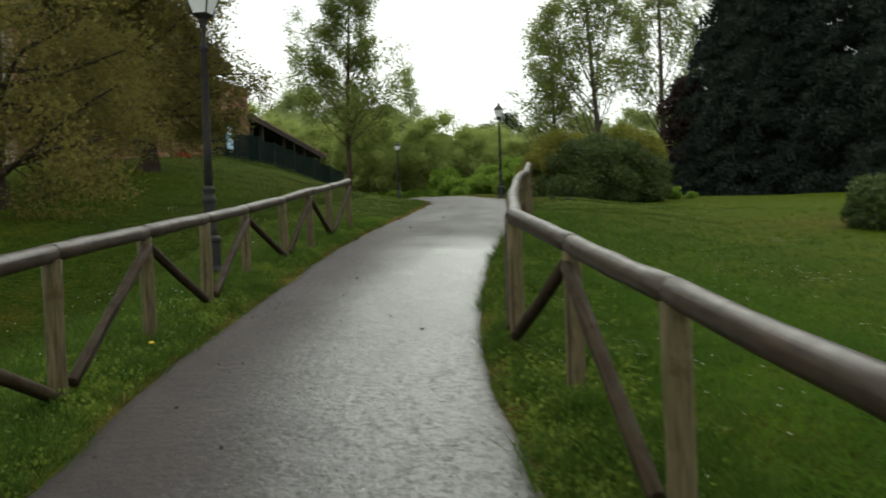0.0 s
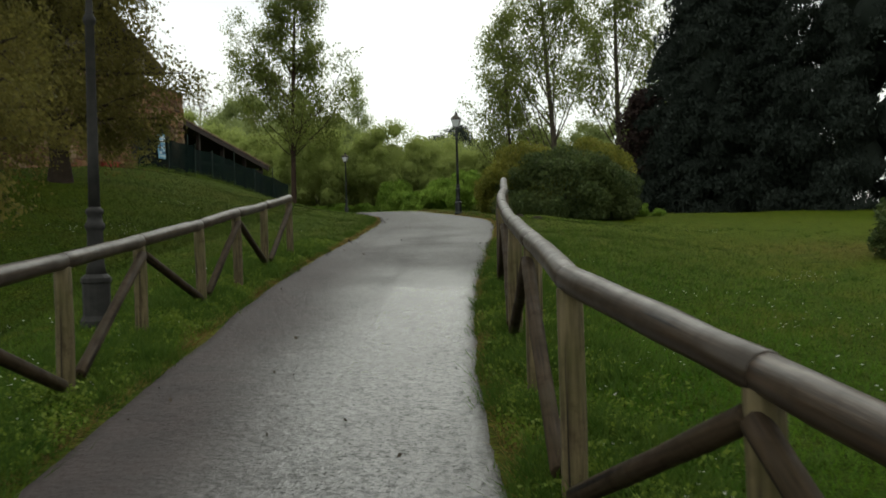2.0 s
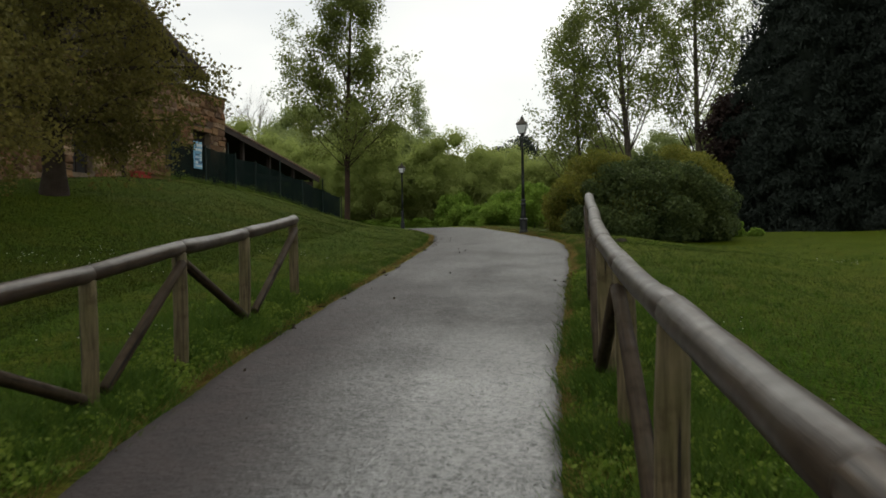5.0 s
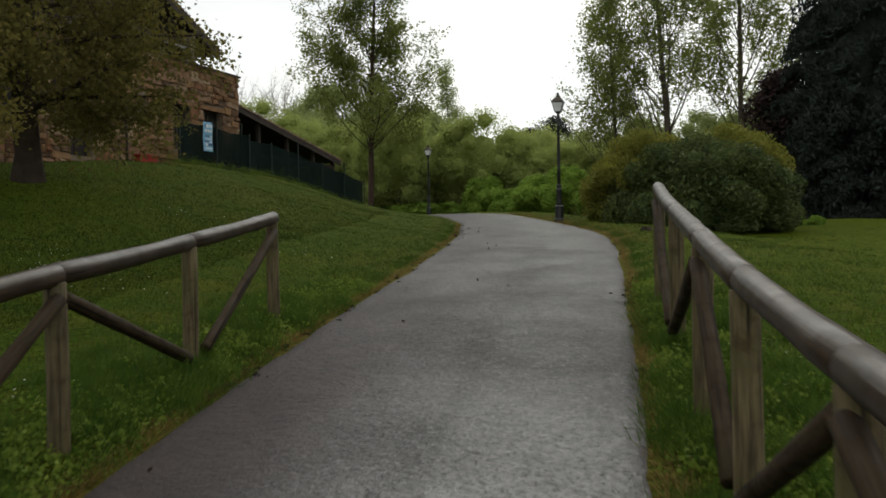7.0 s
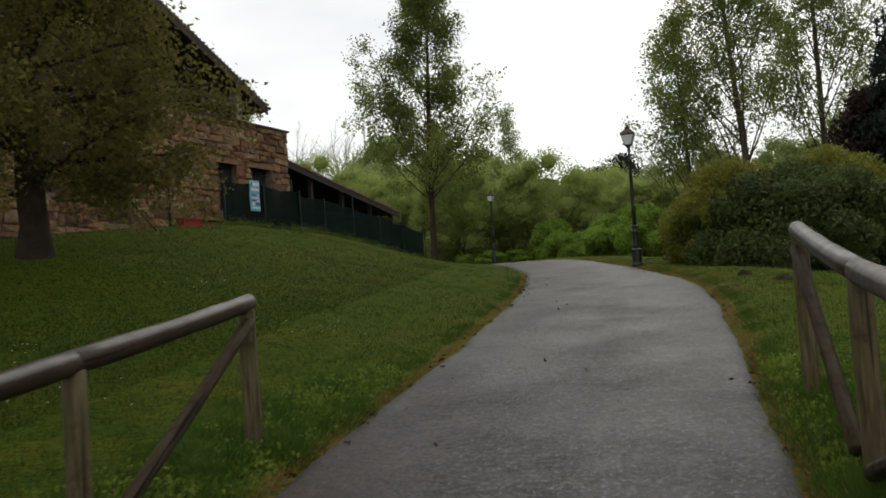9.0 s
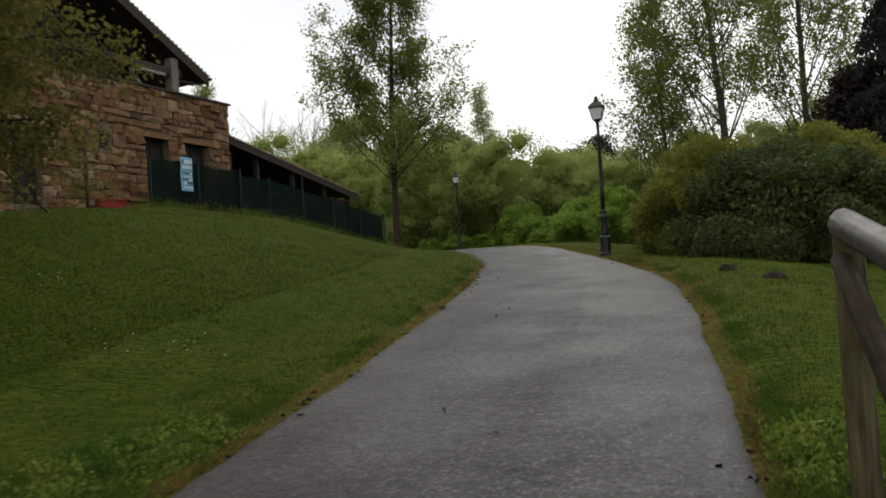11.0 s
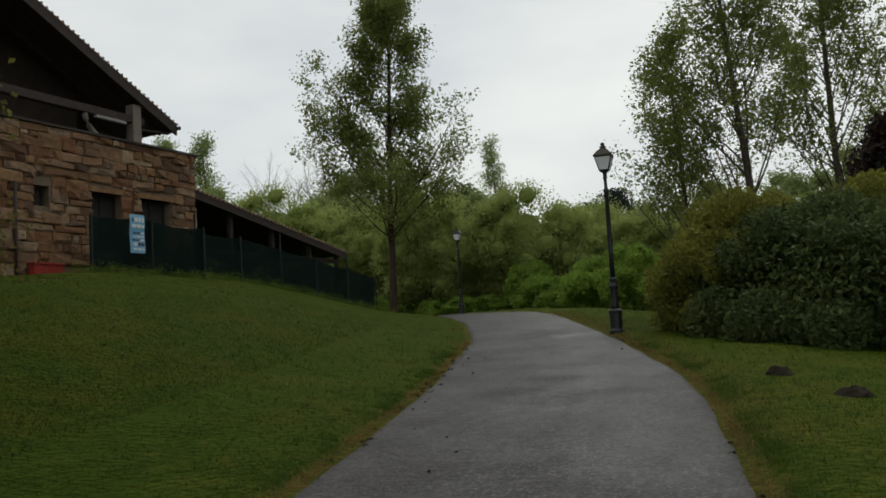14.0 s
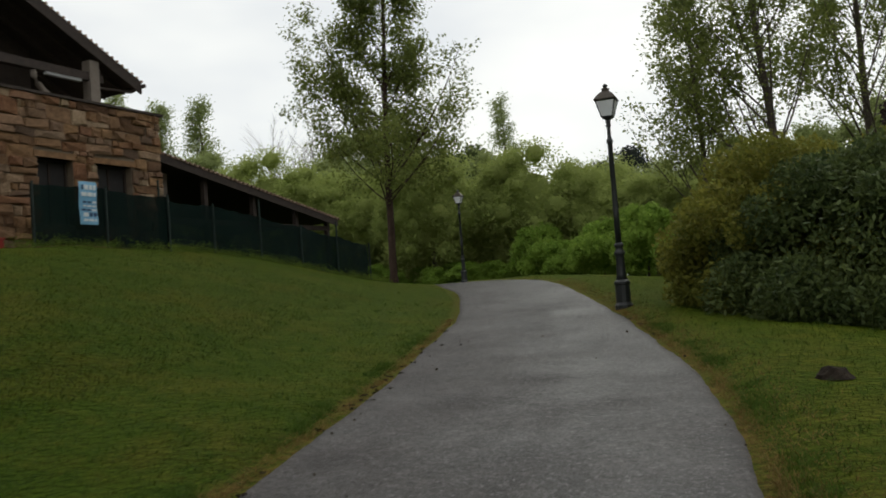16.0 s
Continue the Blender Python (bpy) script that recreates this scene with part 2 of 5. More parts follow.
def timber_material(name, dark, light, green, rough, relief=0.010, film=0.0, spec=0.3):
    """Weathered round timber: long grain, grey and green stains."""
    m, n, l, b = nodes_of(name, rough, 0, spec)
    co = n.new("ShaderNodeTexCoord")
    mp = n.new("ShaderNodeMapping")
    mp.inputs["Scale"].default_value = (28, 28, 2.2)
    t = n.new("ShaderNodeTexNoise")
    t.inputs["Scale"].default_value = 1.6
    t.inputs["Detail"].default_value = 5
    l.new(co.outputs["Object"], mp.inputs["Vector"])
    l.new(mp.outputs["Vector"], t.inputs["Vector"])
    big = noise_node(n, l, 2.5, 5)
    info = n.new("ShaderNodeObjectInfo")
    c = ramp_node(n, l, t.outputs["Fac"], [(0.3, dark), (0.68, light)])
    c = mix_node(n, l, ramp_node(n, l, big, [(0.42, (0, 0, 0)), (0.66, (0.75, 0.75, 0.75))]), c, green)
    c = mix_node(n, l, ramp_node(n, l, info.outputs["Random"], [(0, (0, 0, 0)), (1, (0.3, 0.3, 0.3))]), c, dark)
    mp2 = n.new("ShaderNodeMapping")
    mp2.inputs["Scale"].default_value = (34, 34, 0.8)
    t2 = n.new("ShaderNodeTexNoise")
    t2.inputs["Scale"].default_value = 1.0
    t2.inputs["Detail"].default_value = 2
    l.new(co.outputs["Object"], mp2.inputs["Vector"])
    l.new(mp2.outputs["Vector"], t2.inputs["Vector"])
    crack = ramp_node(n, l, t2.outputs["Fac"], [(0.33, (1, 1, 1)), (0.38, (0, 0, 0))])
    c = mix_node(n, l, crack, c, tuple(k * 0.3 for k in dark))
    blot = noise_node(n, l, 9, 5)
    c = mix_node(n, l, ramp_node(n, l, blot, [(0.52, (0, 0, 0)), (0.7, (0.6, 0.6, 0.6))]), c, dark)
    l.new(c, b.inputs["Base Color"])
    rg = n.new("ShaderNodeMapRange")
    rg.inputs["From Min"].default_value, rg.inputs["From Max"].default_value = 0.3, 0.7
    rg.inputs["To Min"].default_value, rg.inputs["To Max"].default_value = rough - 0.14, rough + 0.2
    l.new(blot, rg.inputs["Value"])
    l.new(rg.outputs["Result"], b.inputs["Roughness"])
    bump_node(n, l, b, t.outputs["Fac"], 0.7, relief)
    b.inputs["Coat Weight"].default_value = film
    b.inputs["Coat Roughness"].default_value = 0.3
    return m


def stone_material():
    m, n, l, b = nodes_of("wall_stone", 0.88, 0, 0.3)
    info = n.new("ShaderNodeObjectInfo")
    g = n.new("ShaderNodeNewGeometry")
    add = n.new("ShaderNodeMath")
    add.operation = "ADD"
    l.new(info.outputs["Random"], add.inputs[0])
    l.new(g.outputs["Random Per Island"], add.inputs[1])
    fr = n.new("ShaderNodeMath")
    fr.operation = "FRACT"
    l.new(add.outputs["Value"], fr.inputs[0])
    c = ramp_node(n, l, fr.outputs["Value"], [(0.0, (0.145, 0.076, 0.042)), (0.18, (0.36, 0.215, 0.105)), (0.36, (0.25, 0.112, 0.058)), (0.52, (0.49, 0.36, 0.23)), (0.66, (0.25, 0.16, 0.105)), (0.82, (0.34, 0.19, 0.09)), (1.0, (0.165, 0.108, 0.072))])
    mid = noise_node(n, l, 4.0, 5)
    fine = noise_node(n, l, 30, 4)
    c = mix_node(n, l, 0.8, c, ramp_node(n, l, mid, [(0.32, (0.36, 0.33, 0.31)), (0.68, (1, 1, 1))]), "MULTIPLY")
    stain = noise_node(n, l, 0.7, 4, "Object")
    c = mix_node(n, l, 0.6, c, ramp_node(n, l, stain, [(0.35, (0.55, 0.52, 0.50)), (0.65, (1, 1, 1))]), "MULTIPLY")
    l.new(c, b.inputs["Base Color"])
    bump_node(n, l, b, fine, 0.7, 0.02)
    return m


M_LAWN = lawn_material()
M_ASPHALT = asphalt_material()
M_RAIL = timber_material("weathered_rail", (0.0101, 0.0055, 0.0023), (0.0452, 0.0265, 0.0125), (0.0265, 0.0187, 0.0101), 0.6, 0.006, 0.36, 0.15)
M_POST = timber_material("weathered_post", (0.030, 0.021, 0.008), (0.145, 0.112, 0.058), (0.064, 0.060, 0.015), 0.75)
M_BRACE = timber_material("weathered_brace", (0.0144, 0.0090, 0.0054), (0.0558, 0.0378, 0.0216), (0.0306, 0.0243, 0.0099), 0.7, 0.006, 0.0, 0.12)
M_STONE = stone_material()
M_MORTAR = plain("mortar", (0.11, 0.080, 0.055), (0.20, 0.155, 0.11), 5, 0.95)
M_IRON = plain("painted_iron", (0.010, 0.012, 0.012), (0.024, 0.026, 0.026), 14, 0.42, 0.1, 0.2)
M_IRON_OLD = plain("grey_weathered_iron", (0.014, 0.014, 0.014), (0.034, 0.032, 0.030), 9, 0.75, 0.0, 0.3, 0.2)
M_OPAL = plain("opal_glass", (0.62, 0.64, 0.66), (0.74, 0.75, 0.76), 3, 0.25, 0, 0.02)
M_CAP = plain("lantern_roof", (0.030, 0.024, 0.018), (0.065, 0.050, 0.036), 10, 0.55, 0.2, 0.3)
M_TILE = plain("clay_tile", (0.16, 0.095, 0.065), (0.36, 0.25, 0.18), 7, 0.85)
M_FASCIA = plain("dark_timber", (0.020, 0.014, 0.011), (0.050, 0.034, 0.027), 6, 0.8)
M_SOFFIT_SHADE = plain("soffit_and_wall_shade", (0.020, 0.014, 0.011), (0.045, 0.033, 0.026), 4, 0.85)
M_RENDER = plain("old_render", (0.13, 0.105, 0.085), (0.23, 0.195, 0.165), 2, 0.9)
M_DARK_ROOM = plain("dark_room_panel", (0.014, 0.013, 0.013), (0.030, 0.027, 0.026), 5, 0.7)


def net_material():
    """Knitted green netting: dark threads with light passing between them."""
    m, n, l, b = nodes_of("green_windbreak_net", 0.95, 0, 0.1)
    big = noise_node(n, l, 1.3, 4)
    l.new(ramp_node(n, l, big, [(0.3, (0.002, 0.008, 0.007)), (0.7, (0.007, 0.019, 0.015))]), b.inputs["Base Color"])
    gap = n.new("ShaderNodeBsdfTransparent")
    s = n.new("ShaderNodeMixShader")
    l.new(ramp_node(n, l, noise_node(n, l, 2.2, 3), [(0.3, (0.08, 0.08, 0.08)), (0.7, (0.34, 0.34, 0.34))]), s.inputs["Fac"])
    l.new(b.outputs["BSDF"], s.inputs[1])
    l.new(gap.outputs["BSDF"], s.inputs[2])
    l.new(s.outputs["Shader"], n["Material Output"].inputs["Surface"])
    return m


M_NET = net_material()
M_NETPOST = plain("green_steel_post", (0.003, 0.010, 0.008), (0.006, 0.018, 0.014), 10, 0.7)
M_BANNER = plain("blue_banner", (0.13, 0.33, 0.52), (0.25, 0.48, 0.66), 2, 0.5, 0, 0.05)
M_PRINT = plain("white_print", (0.62, 0.66, 0.68), (0.74, 0.77, 0.78), 8, 0.5, 0, 0.02)
M_PRINT_DARK = plain("navy_print", (0.02, 0.05, 0.11), (0.04, 0.08, 0.16), 8, 0.5, 0, 0.02)
M_TUBE = plain("grey_tube_cover", (0.20, 0.20, 0.20), (0.28, 0.28, 0.28), 5, 0.4, 0, 0.02)
M_RED = plain("red_plastic", (0.22, 0.02, 0.015), (0.32, 0.035, 0.025), 8, 0.5)
M_SOIL = plain("dark_soil", (0.012, 0.009, 0.006), (0.035, 0.025, 0.017), 14, 0.95, 0, 0.8, 0.2, 0.02)
M_BARK = plain("grey_bark", (0.050, 0.040, 0.030), (0.115, 0.095, 0.075), 5, 0.95, 0, 0.9, 0.2, 0.03)
M_BARK_DARK = plain("dark_bark", (0.024, 0.017, 0.012), (0.062, 0.046, 0.034), 5, 0.95, 0, 0.9, 0.2, 0.03)
M_BARK_RED = plain("brown_bark", (0.030, 0.018, 0.013), (0.066, 0.043, 0.031), 5, 0.95, 0, 0.9, 0.2, 0.03)
M_GRASS = leafy("grass_blades", (0.0103, 0.0274, 0.0016), (0.0481, 0.0613, 0.0046), 0.7, 0.3, 0.9)
M_GRASS_LONG = leafy("long_grass", (0.0164, 0.0558, 0.0033), (0.0943, 0.1394, 0.0213), 0.75, 0.35, 5.0)
M_WEED = leafy("broad_weed_leaves", (0.0553, 0.1050, 0.0088), (0.1933, 0.2431, 0.0398), 0.7, 0.4, 5.0)
M_GRASS_LUSH = leafy("lush_grass_blades", (0.0275, 0.0900, 0.0037), (0.1063, 0.1875, 0.0175), 0.65, 0.4, 1.2)
M_GRASS_DRY = leafy("dry_grass", (0.075, 0.048, 0.014), (0.27, 0.19, 0.062), 0.8, 0.2)
M_PETAL = plain("white_petals", (0.66, 0.66, 0.62), (0.76, 0.76, 0.72), 8, 0.6, 0, 0.02)
M_YELLOW = plain("yellow_petals", (0.62, 0.42, 0.02), (0.72, 0.52, 0.04), 8, 0.6, 0, 0.02)
M_LEAF_BRONZE = leafy("bronze_young_leaves", (0.0861, 0.0861, 0.0213), (0.1845, 0.1558, 0.0426), 0.7, 0.6, 0.25)
M_LEAF_POPLAR = leafy("poplar_leaves", (0.088, 0.120, 0.024), (0.230, 0.260, 0.068), 0.5, 0.55)
M_LEAF_DARK = leafy("dark_conifer_needles", (0.0117, 0.0169, 0.0130), (0.0403, 0.0507, 0.0416), 0.9, 0.15)
M_LEAF_LAUREL = leafy("laurel_leaves", (0.0299, 0.0529, 0.0184), (0.1127, 0.1403, 0.0414), 0.5, 0.35, 0.9)
M_LEAF_GOLD = leafy("young_golden_leaves", (0.0882, 0.1058, 0.0176), (0.2583, 0.2457, 0.0454), 0.6, 0.45, 0.9)
# Willow and woodland leaves: distance haze is painted in as paler, flatter colour.
M_LEAF_WILLOW_HAZE = leafy("hazed_willow_leaves", (0.2358, 0.2931, 0.0791), (0.3951, 0.4460, 0.1466), 0.9, 0.5, 0.3)
M_LEAF_FRESH = leafy("fresh_shrub_leaves", (0.1313, 0.2250, 0.0300), (0.2937, 0.4125, 0.0725), 0.7, 0.5, 0.5)
M_LEAF_WOOD_HAZE = leafy("hazed_woodland_leaves", (0.1840, 0.2300, 0.0862), (0.3047, 0.3507, 0.1380), 0.9, 0.5, 0.3)
M_LEAF_PURPLE = leafy("dark_purple_leaves", (0.020, 0.012, 0.012), (0.050, 0.032, 0.028), 0.5, 0.2)
M_TWIG = plain("bare_twigs", (0.22, 0.20, 0.19), (0.34, 0.32, 0.31), 4, 0.9)
M_LITTER = plain("dead_leaf", (0.020, 0.014, 0.009), (0.060, 0.040, 0.022), 9, 0.8)

# ---- mesh helpers ----


class Shape:
    """Gathers vertices and faces of one mesh."""

    def __init__(self):
        self.v, self.f = [], []

    def box(self, x0, x1, y0, y1, z0, z1, m=None):
        k = len(self.v)
        pts = [Vector((x, y, z)) for z in (z0, z1) for y in (y0, y1) for x in (x0, x1)]
        self.v += [tuple(m @ p) if m else tuple(p) for p in pts]
        self.f += [tuple(k + i for i in q) for q in ((0, 2, 3, 1), (4, 5, 7, 6), (0, 1, 5, 4), (2, 6, 7, 3), (0, 4, 6, 2), (1, 3, 7, 5))]
        return self

    def tube(self, pts, radii, sides=10, cap=True, wobble=0.0, rng=None):
        k, rings = len(self.v), len(pts)
        pts = [Vector(p) for p in pts]
        for i, (p, r) in enumerate(zip(pts, radii)):
            d = (pts[min(i + 1, rings - 1)] - pts[max(i - 1, 0)]).normalized()
            a = d.cross(Vector((0, 0, 1)) if abs(d.z) < 0.9 else Vector((1, 0, 0))).normalized()
            b = d.cross(a)
            for s in range(sides):
                w = 2 * math.pi * s / sides
                rr = r * (1 + (rng.uniform(-wobble, wobble) if rng else 0))
                self.v.append(tuple(p + (a * math.cos(w) + b * math.sin(w)) * rr))
        for i in range(rings - 1):
            for s in range(sides):
                q, t = k + i * sides, (s + 1) % sides
                self.f.append((q + s, q + t, q + sides + t, q + sides + s))
        if cap:
            self.f.append(tuple(range(k + sides - 1, k - 1, -1)))
            self.f.append(tuple(range(k + (rings - 1) * sides, k + rings * sides)))
        return self

    def lathe(self, profile, sides=16, turn=0.0):
        """Rings of (radius, height) about z."""
        k = len(self.v)
        for r, z in profile:
            for s in range(sides):
                w = 2 * math.pi * s / sides + turn
                self.v.append((r * math.cos(w), r * math.sin(w), z))
        for i in range(len(profile) - 1):
            for s in range(sides):
                q, t = k + i * sides, (s + 1) % sides
                self.f.append((q + s, q + t, q + sides + t, q + sides + s))
        self.f.append(tuple(range(k + sides - 1, k - 1, -1)))
        self.f.append(tuple(range(k + (len(profile) - 1) * sides, k + len(profile) * sides)))
        return self

    def mesh(self, name, material, smooth=False):
        me = bpy.data.meshes.new(name)
        me.from_pydata(self.v, [], self.f)
        me.materials.append(material)
        if smooth:
            me.polygons.foreach_set("use_smooth", [True] * len(me.polygons))
        me.update()
        return me


def array_mesh(name, verts, faces, material):
    """A mesh from numpy arrays of vertices and of faces with equal corner counts."""
    me = bpy.data.meshes.new(name)
    nv, (nf, c) = len(verts), faces.shape
    me.vertices.add(nv)
    me.vertices.foreach_set("co", verts.astype(np.float32).ravel())
    me.loops.add(nf * c)
    me.loops.foreach_set("vertex_index", faces.astype(np.int32).ravel())
    me.polygons.add(nf)
    me.polygons.foreach_set("loop_start", np.arange(0, nf * c, c, dtype=np.int32))
    me.materials.append(material)
    me.update(calc_edges=True)
    return me


def thing(name, m, label, category, group="", kind=""):
    ob = new(name)
    ob.empty_display_size = 0.2
    ob.matrix_world = m
    return tagged(ob, label, category, group, kind)


def part(name, me, parent, label="", m=None):
    ob = new(name, me)
    ob.parent = parent
    if m is not None:
        ob.matrix_local = m
    return tagged(ob, label)


def solid(name, me, label, category, group="", kind="", m=None):
    ob = new(name, me)
    if m is not None:
        ob.matrix_world = m
    return tagged(ob, label, category, group, kind)


def leaf_mesh(name, centres, size, material, rng, long=1.6, droop=0.0, spread=0.35):
    """Many small folded leaves, one rhombus each."""
    c = np.asarray(centres, dtype=float)
    k = len(c)
    a = rng.normal(size=(k, 3))
    a[:, 2] -= droop
    a /= np.linalg.norm(a, axis=1)[:, None]
    b = np.cross(a, rng.normal(size=(k, 3)))
    b /= np.linalg.norm(b, axis=1)[:, None] + 1e-9
    s = size * (1 + rng.uniform(-spread, spread, (k, 1)))
    fold = np.cross(a, b) * s * 0.18
    v = np.stack([c - a * s * long * 0.5, c + b * s * 0.5 + fold, c + a * s * long * 0.5, c - b * s * 0.5 + fold], 1).reshape(-1, 3)
    return array_mesh(name, v, np.arange(4 * k).reshape(k, 4), material)


# ---- the lie of the land ----
PROFILE_Y = (-60, -5, 0, 10.8, 21.8, 27.5, 29.5, 33, 37.5, 41, 45.5, 50, 56, 65, 80, 400)
PROFILE_Z = (-5.0, -2.05, -1.55, -0.46, 0.64, 1.12, 1.29, 1.53, 1.81, 2.03, 2.30, 2.6, 2.9, 3.0, 2.2, 1.5)
EDGE_Y = (-20, 4, 8.3, 10.4, 13.4, 17.6, 21.3, 26.3, 31.0, 34.4, 38.2, 42.3, 45.5, 49.5, 54, 58, 62, 68)
EDGE_L = (-0.4, -0.75, -1.51, -2.03, -2.55, -3.21, -3.65, -4.14, -4.74, -5.30, -6.10, -7.05, -8.05, -9.5, -11.6, -13.3, -15.2, -19.0)
EDGE_R = (2.4, 1.75, 1.08, 0.58, 0.06, -0.38, -0.59, -0.88, -1.24, -1.72, -2.68, -3.85, -4.85, -6.2, -8.0, -10.4, -13.5, -17.0)
BANK_Y = (-40, 5, 14, 20, 28, 35, 47, 60, 90)
BANK_A = (0.0, 0.0, 0.25, 0.9, 1.75, 2.2, 2.3, 2.25, 0.5)


def smooth_interp(x, xs, ys):
    """A curve through points with no corners."""
    x = np.asarray(x, dtype=float)
    xs, ys = np.array(xs, dtype=float), np.array(ys, dtype=float)
    d = np.gradient(ys, xs)
    i = np.clip(np.searchsorted(xs, x) - 1, 0, len(xs) - 2)
    h = xs[i + 1] - xs[i]
    t = np.clip((x - xs[i]) / h, 0, 1)
    return ((1 + 2 * t) * (1 - t) ** 2 * ys[i] + t * (1 - t) ** 2 * h * d[i] + t * t * (3 - 2 * t) * ys[i + 1] + t * t * (t - 1) * h * d[i + 1])


def step01(t):
    t = np.clip(t, 0, 1)
    return t * t * (3 - 2 * t)


def path_height(y):
    return smooth_interp(y, PROFILE_Y, PROFILE_Z)


def edge_left(y):
    return smooth_interp(y, EDGE_Y, EDGE_L)


def edge_right(y):
    return smooth_interp(y, EDGE_Y, EDGE_R)


def ripple(x, y):
    return 0.035 * np.sin(0.9 * x + 0.4 * y) * np.sin(0.7 * y - 0.5 * x + 1.0) + 0.015 * np.sin(2.7 * x + 1.1) * np.sin(2.3 * y)


def land(x, y):
    """Height of the ground at x, y (arrays or numbers)."""
    x, y = np.asarray(x, dtype=float), np.asarray(y, dtype=float)
    left, right = edge_left(y) - x, x - edge_right(y)
    z = path_height(y)
    bank = smooth_interp(y, BANK_Y, BANK_A)
    near_dip = step01((20 - y) / 6) * np.exp(-((left - 4.2) / 1.75) ** 2) * 1.0
    z = z + np.where(left > 0, bank * step01(left / 11) + 0.07 * step01(left / 0.5) - near_dip, 0)
    z = z + np.where(right > 0, 0.07 * step01(right / 0.5) - 0.42 * step01((right - 0.6) / 5) - 0.20 * step01((9.8 - y) / 2.0) - 0.30 * step01((right - 5) / 14), 0)
    off = np.maximum(np.maximum(left, right), 0)
    z = z + ripple(x, y) * step01(off / 1.5)
    return z - 0.05 * step01((0.15 - off) / 0.3)


def at_land(x, y):
    return float(land(x, y))

# ---- ground and path ----


def build_ground():
    xs = np.concatenate([[-3000, -1200, -500, -220, -120, -80, -60, -46], np.arange(-38, -14, 0.8), np.arange(-14, 9, 0.22), np.arange(9, 38, 1.0), [46, 60, 80, 120, 220, 500, 1200, 3000]])
    ys = np.concatenate([[-3000, -1000, -300, -100, -50, -25, -12, -6], np.arange(-2, 3, 0.6), np.arange(3, 48, 0.22), np.arange(48, 72, 0.6), [74, 78, 84, 92, 102, 120, 150, 220, 400, 900, 3000]])
    gx, gy = np.meshgrid(xs, ys)
    z = land(gx, gy)
    v = np.stack([gx, gy, z], -1).reshape(-1, 3)
    w, h = len(xs), len(ys)
    i = np.arange(w * h).reshape(h, w)
    f = np.stack([i[:-1, :-1], i[:-1, 1:], i[1:, 1:], i[1:, :-1]], -1).reshape(-1, 4)
    me = array_mesh("ground", v, f, M_LAWN)
    off = np.maximum(edge_left(gy) - gx, gx - edge_right(gy)).ravel()
    wander = 0.5 + 0.5 * np.sin(gy.ravel() * 3.1 + np.sin(gy.ravel() * 1.3) * 2)
    later = 0.35 + 0.65 * step01((gy.ravel() - 15) / 8)
    bare = later * (0.9 - 0.4 * wander) * (1 - step01((off - 0.0) / (0.10 + 0.12 * wander)))
    under_trees = 0.85 * np.exp(-(((gx - 7.4) / 2.8) ** 2 + ((gy - 24.6) / 1.8) ** 2)).ravel()
    lot = me.attributes.new("bare", "FLOAT", "POINT")
    lot.data.foreach_set("value", np.clip(np.maximum(bare, under_trees), 0, 1).astype(np.float32))
    # Drier grass upslope; cut back on the left to paint in tree shade.
    lot = me.attributes.new("dry", "FLOAT", "POINT")
    lot.data.foreach_set("value", (np.where(gx < edge_left(gy), 0.24, 0.50).ravel() * step01((gy.ravel() - 17) / 9)).astype(np.float32))
    me.polygons.foreach_set("use_smooth", [True] * len(me.polygons))
    return solid("ground", me, "green mown lawn sloping up to a bank", "ground", kind="structure")


SEAM = 0.60


